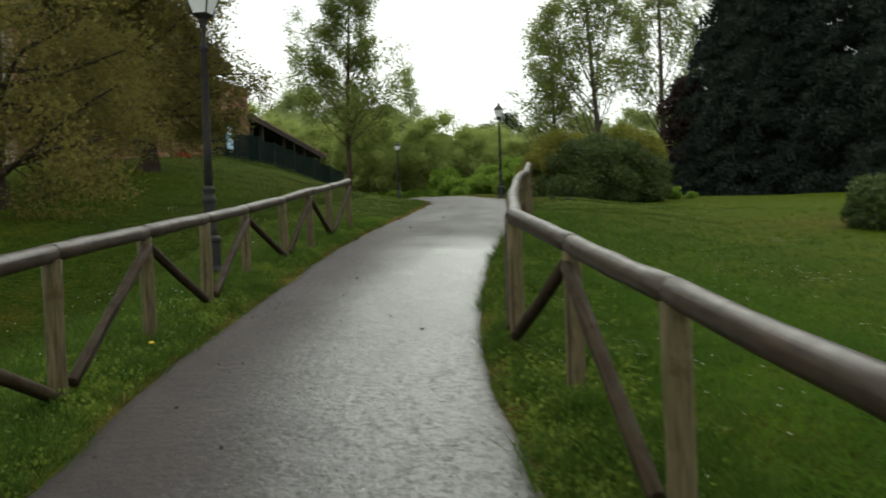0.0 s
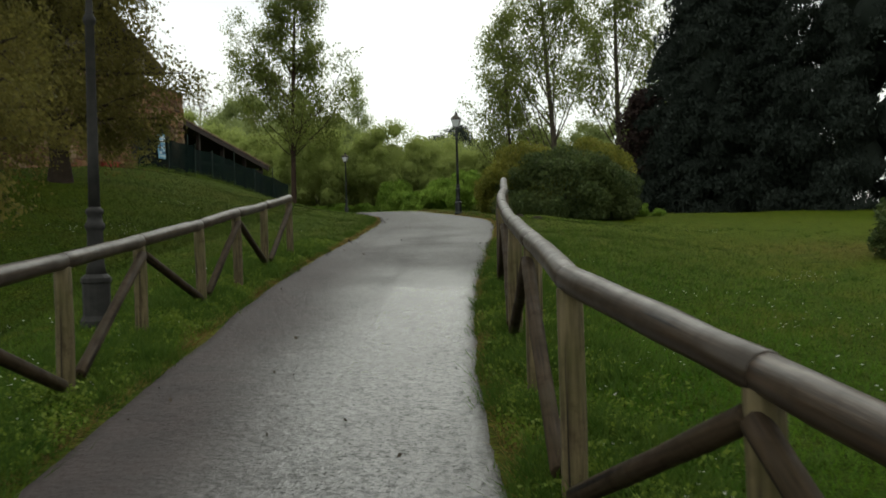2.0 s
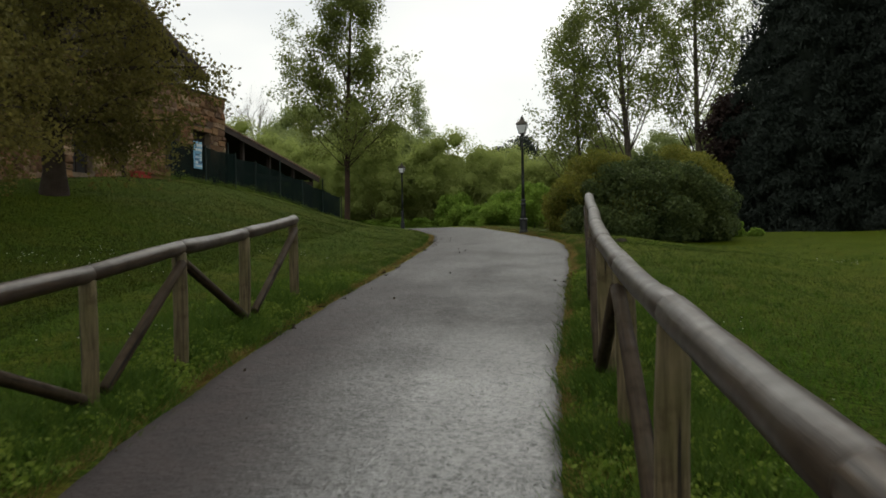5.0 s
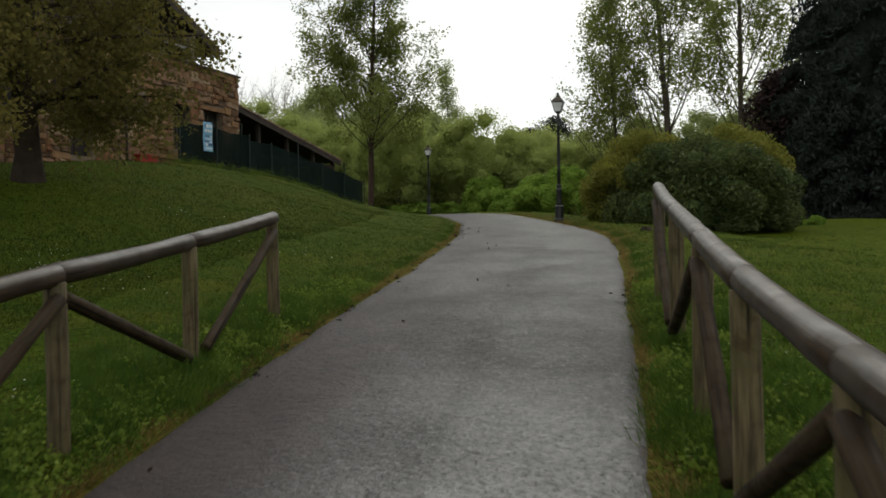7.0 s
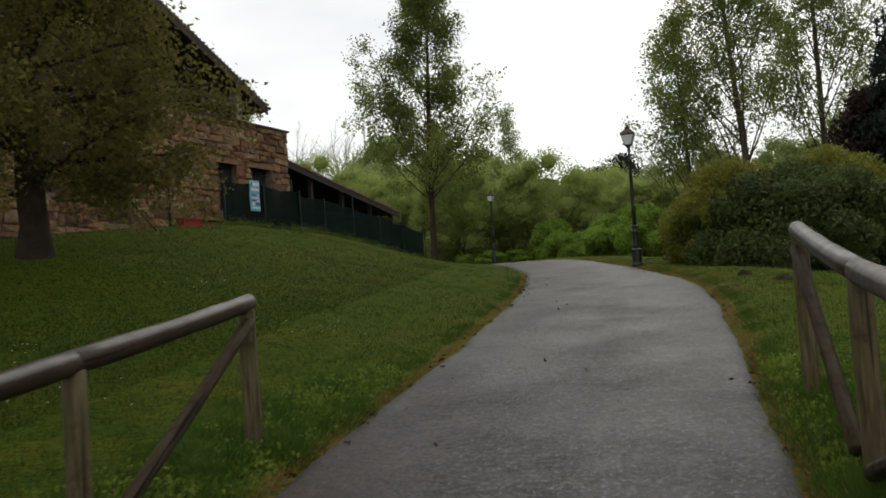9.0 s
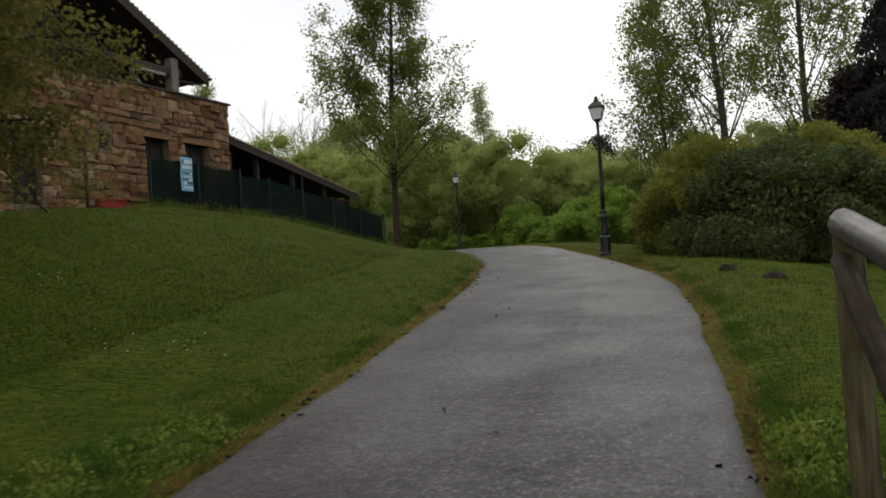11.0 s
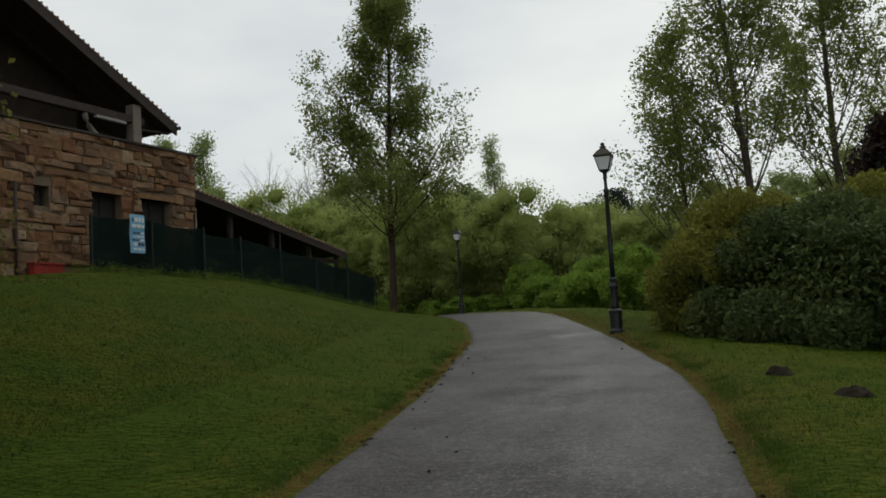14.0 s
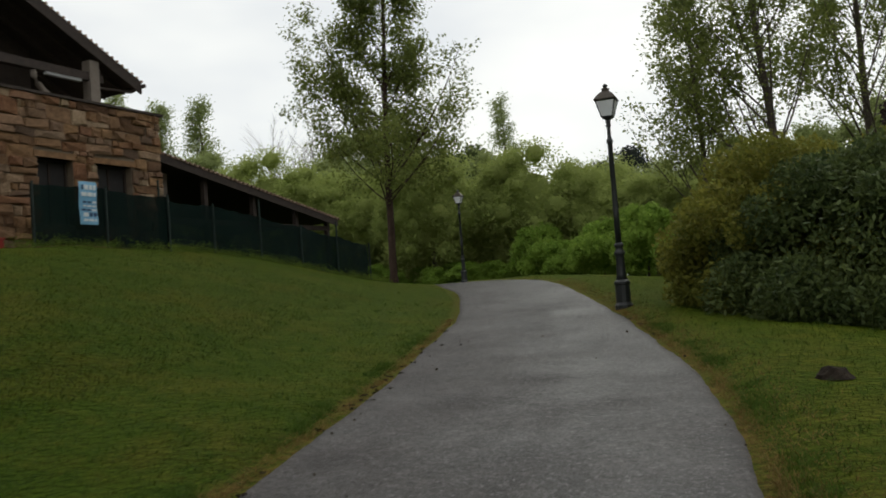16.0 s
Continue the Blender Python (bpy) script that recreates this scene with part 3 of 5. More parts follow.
def build_path():
    ys = np.concatenate([np.arange(-18, 3, 1.0), np.arange(3, 48, 0.12), np.arange(48, 67, 0.5)])
    us = np.linspace(0, 1, 33)
    uu, yy = np.meshgrid(us, ys)
    wob = np.random.default_rng(4).normal(size=(2, len(ys) + 8))
    soft = [np.convolve(q, np.ones(9) / 9, "valid")[:len(ys)] * 0.045 + np.convolve(q, np.ones(4) / 4, "valid")[:len(ys)] * 0.003 for q in wob]
    rag = lambda s: np.repeat(soft[s][:, None], len(us), 1)
    l = edge_left(yy) + rag(0) * (uu < 0.5)
    r = edge_right(yy) + rag(1) * (uu > 0.5)
    xx = l + (r - l) * uu
    crown = 0.02 * (1 - (2 * uu - 1) ** 2)
    zz = path_height(yy) + crown + 0.006 * np.sin(xx * 4.1 + yy) * np.sin(yy * 2.7)
    drop = np.where((uu < 0.001) | (uu > 0.999), -0.06, 0.0)
    v = np.stack([xx, yy, zz + drop], -1).reshape(-1, 3)
    h, w = xx.shape
    i = np.arange(w * h).reshape(h, w)
    f = np.stack([i[:-1, :-1], i[:-1, 1:], i[1:, 1:], i[1:, :-1]], -1).reshape(-1, 4)
    me = array_mesh("path", v, f, M_ASPHALT)
    fade = 1 - step01((yy - 14.5) / 6.5)
    lane = step01((uu - 0.24 - 0.04 * np.sin(yy * 0.9)) / 0.46)
    wet = np.clip(1.25 * fade * (0.10 + 0.66 * lane + 0.24 * (uu > SEAM)) + 0.10 + 0.10 * (uu > SEAM), 0, 1)
    # Mossy left side and edges, also where the mirrored dark trees are painted.
    moss_reflect = np.clip(0.95 * (1 - step01((uu - 0.14 - 0.03 * np.sin(yy * 1.7)) / 0.42)) * (0.30 + 0.70 * (1 - step01((yy - 18.0) / 8.0))) + 0.5 * (1 - step01((1 - uu) / 0.06)), 0, 1)
    for key, val in (("wet", wet), ("moss_reflect", moss_reflect)):
        lot = me.attributes.new(key, "FLOAT", "POINT")
        lot.data.foreach_set("value", val.ravel().astype(np.float32))
    me.polygons.foreach_set("use_smooth", [True] * len(me.polygons))
    return solid("path", me, "damp grey asphalt footpath curving uphill", "path", kind="structure")


build_ground()
build_path()

# ---- timber rail fences ----


def log(a, b, r, seed, sides=12):
    """A round timber from a to b, slightly bowed and uneven."""
    rng = random.Random(seed)
    a, b = Vector(a), Vector(b)
    n = max(3, int((b - a).length / 0.25) + 1)
    bow = Vector((rng.uniform(-1, 1), rng.uniform(-1, 1), rng.uniform(-0.6, 0.6))) * 0.010
    pts = [a.lerp(b, i / (n - 1)) + bow * math.sin(math.pi * i / (n - 1)) for i in range(n)]
    radii = [r * (1 + rng.uniform(-0.05, 0.05)) for _ in pts]
    s = Shape()
    d = (b - a).normalized()
    pts = [pts[0] - d * 0.008] + pts + [pts[-1] + d * 0.008]
    radii = [radii[0] * 0.93] + radii + [radii[-1] * 0.93]
    s.tube(pts, radii, sides, True, 0.03, rng)
    return s


def log_part(name, a, b, r, seed, material, parent, label=""):
    """Adds the timber with its own long axis as local z, so that the grain follows it."""
    a, b = Vector(a), Vector(b)
    turn = (b - a).to_track_quat("Z", "Y").to_matrix().to_4x4()
    m = Matrix.Translation(a) @ turn
    me = log((0, 0, 0), (0, 0, (b - a).length), r, seed).mesh(name, material, True)
    return part(name, me, parent, label, m)


def rail_fence(tops, side, seed, label, thick=0.064):
    """Posts under a top rail, with sloping braces from each second post. side: where the braces lie, +1 or -1 along x."""
    base = Vector((tops[0][0], tops[0][1], at_land(tops[0][0], tops[0][1])))
    ob = thing("timber_rail_fence", Matrix.Translation(base), label, "fence", "fences along the path")
    T = [Vector(p) - base for p in tops]
    G = [Vector((p[0], p[1], at_land(p[0], p[1]))) - base for p in tops]
    n = len(T)
    for i, (t, g) in enumerate(zip(T, G)):
        lean = Vector((random.uniform(-0.02, 0.02), random.uniform(-0.02, 0.02), 0))
        log_part("post", g + lean + Vector((0, 0, -0.25)), t + Vector((0, 0, -0.045)), 0.058 + 0.004 * random.random(), seed + i, M_POST, ob)
    for i in range(n - 1):
        d = (T[i + 1] - T[i]).normalized()
        a = T[i] - d * (0.05 if i == 0 else 0.004)
        b = T[i + 1] + d * (0.14 if i == n - 2 else 0.004)
        log_part("top_rail", a, b, thick, seed + 40 + i, M_RAIL, ob, "grey weathered round top rail")
    for i in range(0, n, 2):
        for j in (i - 1, i + 1):
            if 0 <= j < n and max(i, j) < 10:
                top = T[i].lerp(T[j], 0.015) + Vector((side * 0.035, 0, -0.13))
                low = T[j].lerp(G[j], 0.90).lerp(T[i].lerp(G[i], 0.90), 0.09) + Vector((side * 0.045, 0, 0))
                log_part("brace", top, low, 0.044, seed + 80 + i * 2 + j, M_BRACE, ob)
    return ob


LEFT_TOPS = [(-4.11, 21.71, 1.695), (-3.89, 19.83, 1.465), (-3.60, 17.98, 1.285), (-3.50, 16.60, 1.09), (-3.27, 14.77, 0.895), (-2.87, 12.90, 0.735), (-2.56, 11.20, 0.585), (-2.18, 9.45, 0.44), (-1.85, 7.65, 0.27), (-1.55, 5.85, 0.10), (-1.30, 4.0, -0.08)]
RIGHT_TOPS = [(-0.43, 23.05, 1.96), (-0.30, 21.2, 1.66), (-0.20, 18.97, 1.43), (-0.10, 17.7, 1.26), (0.04, 16.35, 1.10), (0.22, 14.6, 0.95), (0.42, 12.9, 0.79), (0.64, 11.14, 0.61), (1.15, 9.77, 0.40), (1.65, 8.2, 0.21), (2.08, 6.5, 0.06), (2.5, 4.6, -0.10)]
rail_fence(LEFT_TOPS, 1, 100, "weathered round timber rail fence with braces, grassy verge")
rail_fence(RIGHT_TOPS, -1, 400, "weathered round timber rail fence bending beside the path", 0.064)

# ---- street lamps ----


def street_lamp(x, y, z, iron, label):
    ob = thing("street_lamp", Matrix.Translation((x, y, z)), label, "street lamp", "lamps along the path")
    part("base", Shape().lathe([(0.165, -0.1), (0.165, 0.05), (0.15, 0.07), (0.135, 0.10), (0.135, 0.42), (0.15, 0.44), (0.15, 0.48), (0.11, 0.52)], 12).mesh("base", iron), ob)
    part("lower_shaft", Shape().lathe([(0.105, 0.5), (0.085, 0.62), (0.078, 0.95), (0.085, 0.97), (0.098, 0.99), (0.098, 1.03), (0.08, 1.05), (0.074, 1.08), (0.072, 1.12), (0.088, 1.14), (0.088, 1.17), (0.06, 1.20)], 16).mesh("lower_shaft", iron, True), ob)
    part("shaft", Shape().lathe([(0.058, 1.18), (0.053, 1.8), (0.045, 3.05), (0.060, 3.07), (0.064, 3.11), (0.050, 3.14), (0.036, 3.18), (0.034, 3.36), (0.055, 3.40), (0.03, 3.44)], 16).mesh("shaft", iron, True), ob)
    lan = part("lantern", Shape().lathe([(0.05, 3.42), (0.06, 3.50), (0.13, 3.545), (0.13, 3.56)], 4, math.pi / 4).mesh("lantern", iron), ob)
    low, top, z0, z1 = 0.10, 0.18, 3.56, 3.86
    s = Shape()
    for sx, sy in ((1, 1), (1, -1), (-1, -1), (-1, 1)):
        s.tube([(sx * low, sy * low, z0), (sx * top, sy * top, z1)], [0.012, 0.012], 6)
    for zz, rr in ((z0, low), (z1, top)):
        for a, b in (((1, 1), (1, -1)), ((1, -1), (-1, -1)), ((-1, -1), (-1, 1)), ((-1, 1), (1, 1))):
            s.tube([(a[0] * rr, a[1] * rr, zz), (b[0] * rr, b[1] * rr, zz)], [0.013, 0.013], 6)
    part("lantern_frame", s.mesh("lantern_frame", iron), lan)
    for a, b in (((1, 1), (1, -1)), ((1, -1), (-1, -1)), ((-1, -1), (-1, 1)), ((-1, 1), (1, 1))):
        q = Shape()
        for f in (0.98, 0.95):
            q.v += [(a[0] * low * f, a[1] * low * f, z0 + 0.01), (b[0] * low * f, b[1] * low * f, z0 + 0.01), (b[0] * top * f, b[1] * top * f, z1 - 0.01), (a[0] * top * f, a[1] * top * f, z1 - 0.01)]
        q.f += [(0, 1, 2, 3), (7, 6, 5, 4), (0, 4, 5, 1), (1, 5, 6, 2), (2, 6, 7, 3), (3, 7, 4, 0)]
        part("pane", q.mesh("pane", M_OPAL), lan, "opal lantern pane")
    part("cap", Shape().lathe([(0.285, 3.865), (0.29, 3.885), (0.20, 3.97), (0.115, 4.03), (0.085, 4.04), (0.085, 4.075), (0.10, 4.085), (0.05, 4.11), (0.02, 4.12)], 4, math.pi / 4).mesh("cap", M_CAP), lan, "dark tapered lantern roof")
    part("finial", Shape().lathe([(0.02, 4.115), (0.045, 4.13), (0.05, 4.15), (0.03, 4.175), (0.008, 4.19)], 10).mesh("finial", iron, True), lan)
    return ob


street_lamp(-4.09, 15.43, at_land(-4.09, 15.43), M_IRON_OLD, "grey weathered lamp post with square lantern behind the fence")
street_lamp(-3.57, 41.9, at_land(-3.57, 41.9), M_IRON, "black lamp post with square lantern beside the path")
street_lamp(-13.5, 62.3, at_land(-13.5, 62.3), M_IRON, "black lamp post among shrubs past the bend")

# ---- stone building with gabled roof ----
WALL_LEN, WALL_TOP = 15.5, 4.3
HOUSE = pose(-17.74, 47.15, 4.3, 0, 0, -98)
OPENINGS = [(1.12, 2.35, 0.9, 2.65), (3.12, 4.2, 0.9, 2.65), (5.62, 6.12, 2.05, 2.62), (8.2, 9.2, 0.2, 2.5), (11.0, 12.0, 1.0, 2.5)]


def wall_with_holes(s, x0, x1, y0, y1, z0, z1, holes):
    """Upright wall along x, thick from y0 to y1, with holes (x0, x1, z0, z1) right through."""
    cuts = sorted({x0, x1, *[h[0] for h in holes], *[h[1] for h in holes]})
    for a, b in zip(cuts, cuts[1:]):
        mid = (a + b) / 2
        h = [k for k in holes if k[0] < mid < k[1]]
        if h:
            s.box(a, b, y0, y1, z0, h[0][2])
            s.box(a, b, y0, y1, h[0][3], z1)
        else:
            s.box(a, b, y0, y1, z0, z1)


def tile_row(s, a, b, r, step, depth):
    """Round clay tiles side by side along a line, each lying along depth."""
    a, b, depth = Vector(a), Vector(b), Vector(depth)
    n = int((b - a).length / step)
    up = Vector((0, 0, 1))
    side = (b - a).normalized()
    for i in range(n + 1):
        p = a.lerp(b, i / n)
        k = len(s.v)
        for q in (p, p + depth):
            for w in np.linspace(0, math.pi, 6):
                s.v.append(tuple(q + side * (math.cos(w) * r) + up * (math.sin(w) * r)))
            for w in np.linspace(math.pi, 0, 6):
                s.v.append(tuple(q + side * (math.cos(w) * r * 0.75) + up * (math.sin(w) * r * 0.75)))
        for j in range(12):
            t = (j + 1) % 12
            s.f.append((k + j, k + t, k + 12 + t, k + 12 + j))
        for j in range(5):
            s.f.append((k + j + 1, k + j, k + 11 - j, k + 10 - j))
            s.f.append((k + 12 + j, k + 13 + j, k + 22 - j, k + 23 - j))


def build_house():
    ob = thing("stone_house", HOUSE, "rustic stone house with overhanging tiled gable roof", "house")
    s = Shape()
    wall_with_holes(s, 0.0, WALL_LEN, -0.42, -0.05, -0.8, WALL_TOP, OPENINGS)
    wall = part("front_wall", s.mesh("front_wall", M_MORTAR), ob)
    s = Shape()
    s.box(0.0, 0.4, -9.0, -0.42, -0.8, WALL_TOP)
    s.box(WALL_LEN - 0.4, WALL_LEN, -9.0, -0.42, -0.8, WALL_TOP)
    s.box(0.4, WALL_LEN - 0.4, -9.0, -8.6, -0.8, WALL_TOP)
    part("side_wall", s.mesh("side_wall", M_RENDER), ob)
    part("coping", Shape().box(-0.10, WALL_LEN + 0.1, -0.52, 0.07, WALL_TOP, WALL_TOP + 0.07).mesh("coping", M_FASCIA), ob, "thin dark wall coping")
    part("terrace_floor", Shape().box(0.4, WALL_LEN - 0.4, -8.6, -0.42, 2.95, 3.15).mesh("terrace_floor", M_RENDER), ob)
    for x0, x1, z0, z1 in OPENINGS:
        # Plain dark panel; its colour stands in for the unlit room behind.
        w = part("window", Shape().box(x0, x1, -0.40, -0.35, z0, z1).mesh("window", M_DARK_ROOM), ob, "dark recessed window")
        f = Shape()
        f.box(x0, x0 + 0.06, -0.35, -0.29, z0, z1).box(x1 - 0.06, x1, -0.35, -0.29, z0, z1).box(x0 + 0.06, x1 - 0.06, -0.35, -0.29, z1 - 0.06, z1).box((x0 + x1) / 2 - 0.03, (x0 + x1) / 2 + 0.03, -0.35, -0.30, z0, z1 - 0.06)
        part("window_frame", f.mesh("window_frame", M_FASCIA), w)
        if x1 - x0 > 0.7:
            part("lintel", Shape().box(x0 - 0.12, x1 + 0.12, -0.30, 0.012, z1, z1 + 0.16).mesh("lintel", M_STONE), ob, "flat stone lintel")
    # upper storey set back behind the terrace, roof shade painted into its walls
    s = Shape()
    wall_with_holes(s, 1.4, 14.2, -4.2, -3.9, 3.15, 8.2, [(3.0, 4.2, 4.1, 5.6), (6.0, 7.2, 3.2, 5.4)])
    part("upper_wall", s.mesh("upper_wall", M_SOFFIT_SHADE), ob)
    part("upper_side_wall", Shape().box(1.4, 1.7, -9.0, -4.2, 3.15, 6.3).mesh("upper_side_wall", M_SOFFIT_SHADE), ob)
    for x0, x1, z0, z1 in ((3.0, 4.2, 4.1, 5.6), (6.0, 7.2, 3.2, 5.4)):
        part("upper_window", Shape().box(x0, x1, -4.15, -4.1, z0, z1).mesh("upper_window", M_DARK_ROOM), ob, "dark window")
    for x in (0.85,):
        part("column", Shape().box(x - 0.17, x + 0.17, -2.0, -1.66, 3.15, 5.8 + (x + 0.84) * 0.49 - 0.45).mesh("column", M_RENDER), ob, "pale square column")
    arc = [(0.95 + 1.9 * math.sin(w), -1.83, 4.55 + 1.0 * (1 - math.cos(w))) for w in np.linspace(0, math.pi / 2, 9)]
    part("knee_brace", Shape().tube(arc, [0.09] * 9, 8).mesh("knee_brace", M_RENDER, True), ob, "pale curved brace beside the column")
    part("tie_beam", Shape().box(0.5, 12.0, -1.95, -1.7, 5.55, 5.80).mesh("tie_beam", M_FASCIA), ob)
    part("tube_light", Shape().box(1.4, 2.6, -1.70, -1.58, 5.42, 5.50).mesh("tube_light", M_TUBE), ob, "grey fluorescent tube fitting")
    # gable roof, ridge running back from the front
    slope, ex, ez, rx = 0.49, -0.84, 5.8, 6.3
    for sgn, name in ((1, "roof"), (-1, "roof")):
        x_low = ex if sgn > 0 else 2 * rx - ex
        rz = ez + (rx - ex) * slope
        s = Shape()
        k = [(x_low, -1.59, ez), (rx, -1.59, rz), (rx, -10.0, rz), (x_low, -10.0, ez)]
        s.v += k + [(x, y, z - 0.10) for x, y, z in k]
        s.f += [(0, 1, 2, 3), (7, 6, 5, 4), (0, 4, 5, 1), (1, 5, 6, 2), (2, 6, 7, 3), (3, 7, 4, 0)]
        r = part(name, s.mesh("roof", M_SOFFIT_SHADE), ob, "broad roof with dark boarded soffit")
        s = Shape()
        q = [(x_low, ez), (rx, rz)]
        for y0, y1 in ((-1.60, -1.53),):
            b = len(s.v)
            for x, z in q:
                s.v += [(x, y0, z - 0.38), (x, y1, z - 0.38), (x, y1, z + 0.02), (x, y0, z + 0.02)]
            for j in range(4):
                t = (j + 1) % 4
                s.f.append((b + j, b + t, b + 4 + t, b + 4 + j))
            s.f += [(b + 3, b + 2, b + 1, b), (b + 4, b + 5, b + 6, b + 7)]
        part("bargeboard", s.mesh("bargeboard", M_FASCIA), r, "dark timber bargeboard")
        s = Shape()
        n = 38
        for i in range(n + 1):
            x = x_low + (rx - x_low) * i / n
            z = ez + (rz - ez) * i / n
            s.tube([(x, -1.50, z + 0.02), (x, -1.9, z + 0.02)], [0.045, 0.045], 8)
        for j in range(14):
            y = -1.95 - j * 0.58
            s.tube([(x_low, y, ez + 0.03), (rx, y, rz + 0.03)], [0.09, 0.09], 8)
        part("roof_tiles", s.mesh("roof_tiles", M_TILE, True), r, "curved clay roof tiles")
        for y in (-2.4, -3.3, -4.6, -6.0):
            s = Shape()
            b = 0
            for x, z in q:
                s.v += [(x, y, z - 0.26), (x, y + 0.12, z - 0.26), (x, y + 0.12, z - 0.11), (x, y, z - 0.11)]
            s.f += [(b, b + 1, b + 5, b + 4), (1, 2, 6, 5), (2, 3, 7, 6), (3, 0, 4, 7), (3, 2, 1, 0), (4, 5, 6, 7)]
            part("rafter", s.mesh("rafter", M_FASCIA), r)
    part("gutter", Shape().tube([(ex - 0.05, -1.45, ez - 0.12), (ex - 0.05, -10.0, ez - 0.12)], [0.07, 0.07], 8).mesh("gutter", M_FASCIA), ob)
    part("downpipe", Shape().tube([(ex - 0.05, -1.6, ez - 0.15), (ex + 0.25, -1.75, ez - 0.33), (0.6, -1.8, ez - 0.4)], [0.045] * 3, 8).mesh("downpipe", M_FASCIA), ob)
    return ob, wall


def stone_blank(seed):
    """One rough-faced stone, about 1 wide, 1 high, its back at y = 0."""
    rng = random.Random(seed)
    s = Shape()
    j = lambda a: rng.uniform(-a, a)
    outer = [(-0.5, -0.5), (0.5, -0.5), (0.5, 0.5), (-0.5, 0.5)]
    back = [(x * 0.97, 0.0, z * 0.97) for x, z in outer]
    ring = [(x * 0.99 + j(0.10), 0.60 + j(0.25), z * 0.99 + j(0.15)) for x, z in outer]
    face = [(x * 0.72 + j(0.15), 1.0 + j(0.4), z * 0.66 + j(0.18)) for x, z in outer]
    s.v = back + ring + face
    for a in (0, 4):
        for i in range(4):
            t = (i + 1) % 4
            s.f.append((a + i, a + t, a + 4 + t, a + 4 + i))
    s.f.append((8, 9, 10, 11))
    return s


def stone_layout():
    """Rows of stones of uneven size over the front wall: x, z, width, height."""
    rng = random.Random(7)
    out, z = [], -0.35
    while z < WALL_TOP - 0.05:
        h = min(rng.choice((0.2, 0.26, 0.34, 0.46)) * rng.uniform(0.9, 1.1), WALL_TOP - z)
        if h < 0.1:
            break
        x = 0.0
        while x < WALL_LEN:
            w = min(rng.choice((0.24, 0.36, 0.5, 0.7, 0.95)) * rng.uniform(0.8, 1.2), WALL_LEN - x)
            hit = next((o for o in OPENINGS if x < o[1] and x + w > o[0] and z + h > o[2] + 0.02 and z < o[3] + (0.15 if o[1] - o[0] > 0.7 else 0.0)), None)
            if hit:
                lap = 0.12 if hit[1] - hit[0] > 0.7 and z + h > hit[3] else 0.0
                if x < hit[0] - lap - 0.12:
                    out.append((x, z, hit[0] - lap - x, h))
                x = hit[1] + lap
                continue
            if w > 0.08:
                cut = rng.uniform(0.35, 0.65)
                if h > 0.29 and rng.random() < 0.55:
                    out += [(x, z, w, h * cut), (x, z + h * cut, w * 0.55, h * (1 - cut)), (x + w * 0.55, z + h * cut, w * 0.45, h * (1 - cut))]
                else:
                    out.append((x, z, w, h))
            x += w
        z += h
    return out


house, front_wall = build_house()

# ---- open shed beside the house ----


def build_shed():
    ob = thing("open_shed", HOUSE, "low open shed with sloping tiled roof and timber posts", "shed")
    x0, z0, x1, z1, yf, yb = -0.02, 3.36, -9.75, 1.60, -0.55, -6.5
    s = Shape()
    k = [(x0, yf, z0), (x1, yf, z1), (x1, yb, z1), (x0, yb, z0)]
    s.v += k + [(x, y, z - 0.08) for x, y, z in k]
    s.f += [(3, 2, 1, 0), (4, 5, 6, 7), (1, 5, 4, 0), (2, 6, 5, 1), (3, 7, 6, 2), (0, 4, 7, 3)]
    r = part("roof", s.mesh("roof", M_SOFFIT_SHADE), ob)
    s = Shape()
    s.v += [(x0, yf, z0 - 0.24), (x0, yf + 0.06, z0 - 0.24), (x0, yf + 0.06, z0 + 0.02), (x0, yf, z0 + 0.02), (x1, yf, z1 - 0.24), (x1, yf + 0.06, z1 - 0.24), (x1, yf + 0.06, z1 + 0.02), (x1, yf, z1 + 0.02)]
    s.f += [(0, 1, 2, 3), (7, 6, 5, 4), (4, 5, 1, 0), (5, 6, 2, 1), (6, 7, 3, 2), (7, 4, 0, 3)]
    part("bargeboard", s.mesh("bargeboard", M_FASCIA), r, "dark timber bargeboard")
    s = Shape()
    tile_row(s, (x0, yf + 0.10, z0 + 0.02), (x1, yf + 0.10, z1 + 0.02), 0.085, 0.21, (0, -0.4, 0))
    part("edge_tiles", s.mesh("edge_tiles", M_TILE), r, "row of round clay tiles")
    s = Shape()
    for j in range(13):
        y = yf - 0.45 - j * 0.42
        s.tube([(x0, y, z0 + 0.03), (x1, y, z1 + 0.03)], [0.08, 0.08], 8)
    part("roof_tiles", s.mesh("roof_tiles", M_TILE, True), r)
    for i, x in enumerate((-2.6, -5.0, -7.4, -9.4)):
        zt = z0 + (z1 - z0) * (x0 - x) / (x0 - x1) - 0.08
        part("post", Shape().box(x - 0.08, x + 0.08, yf - 0.35, yf - 0.19, -0.9, zt).mesh("post", M_FASCIA), ob)
    part("stone_pier", Shape().box(-1.6, -0.8, yf - 1.4, yf - 0.9, -0.6, 2.9).mesh("stone_pier", M_RENDER), ob, "pale rendered pier")
    part("back_wall", Shape().box(x1, -0.05, yb - 0.2, yb, -1.2, 1.5).mesh("back_wall", M_RENDER), ob)
    part("beam", Shape().box(x1 + 0.3, -0.1, yf - 0.33, yf - 0.20, 1.18, 1.36).mesh("beam", M_FASCIA), ob)
    return ob


build_shed()

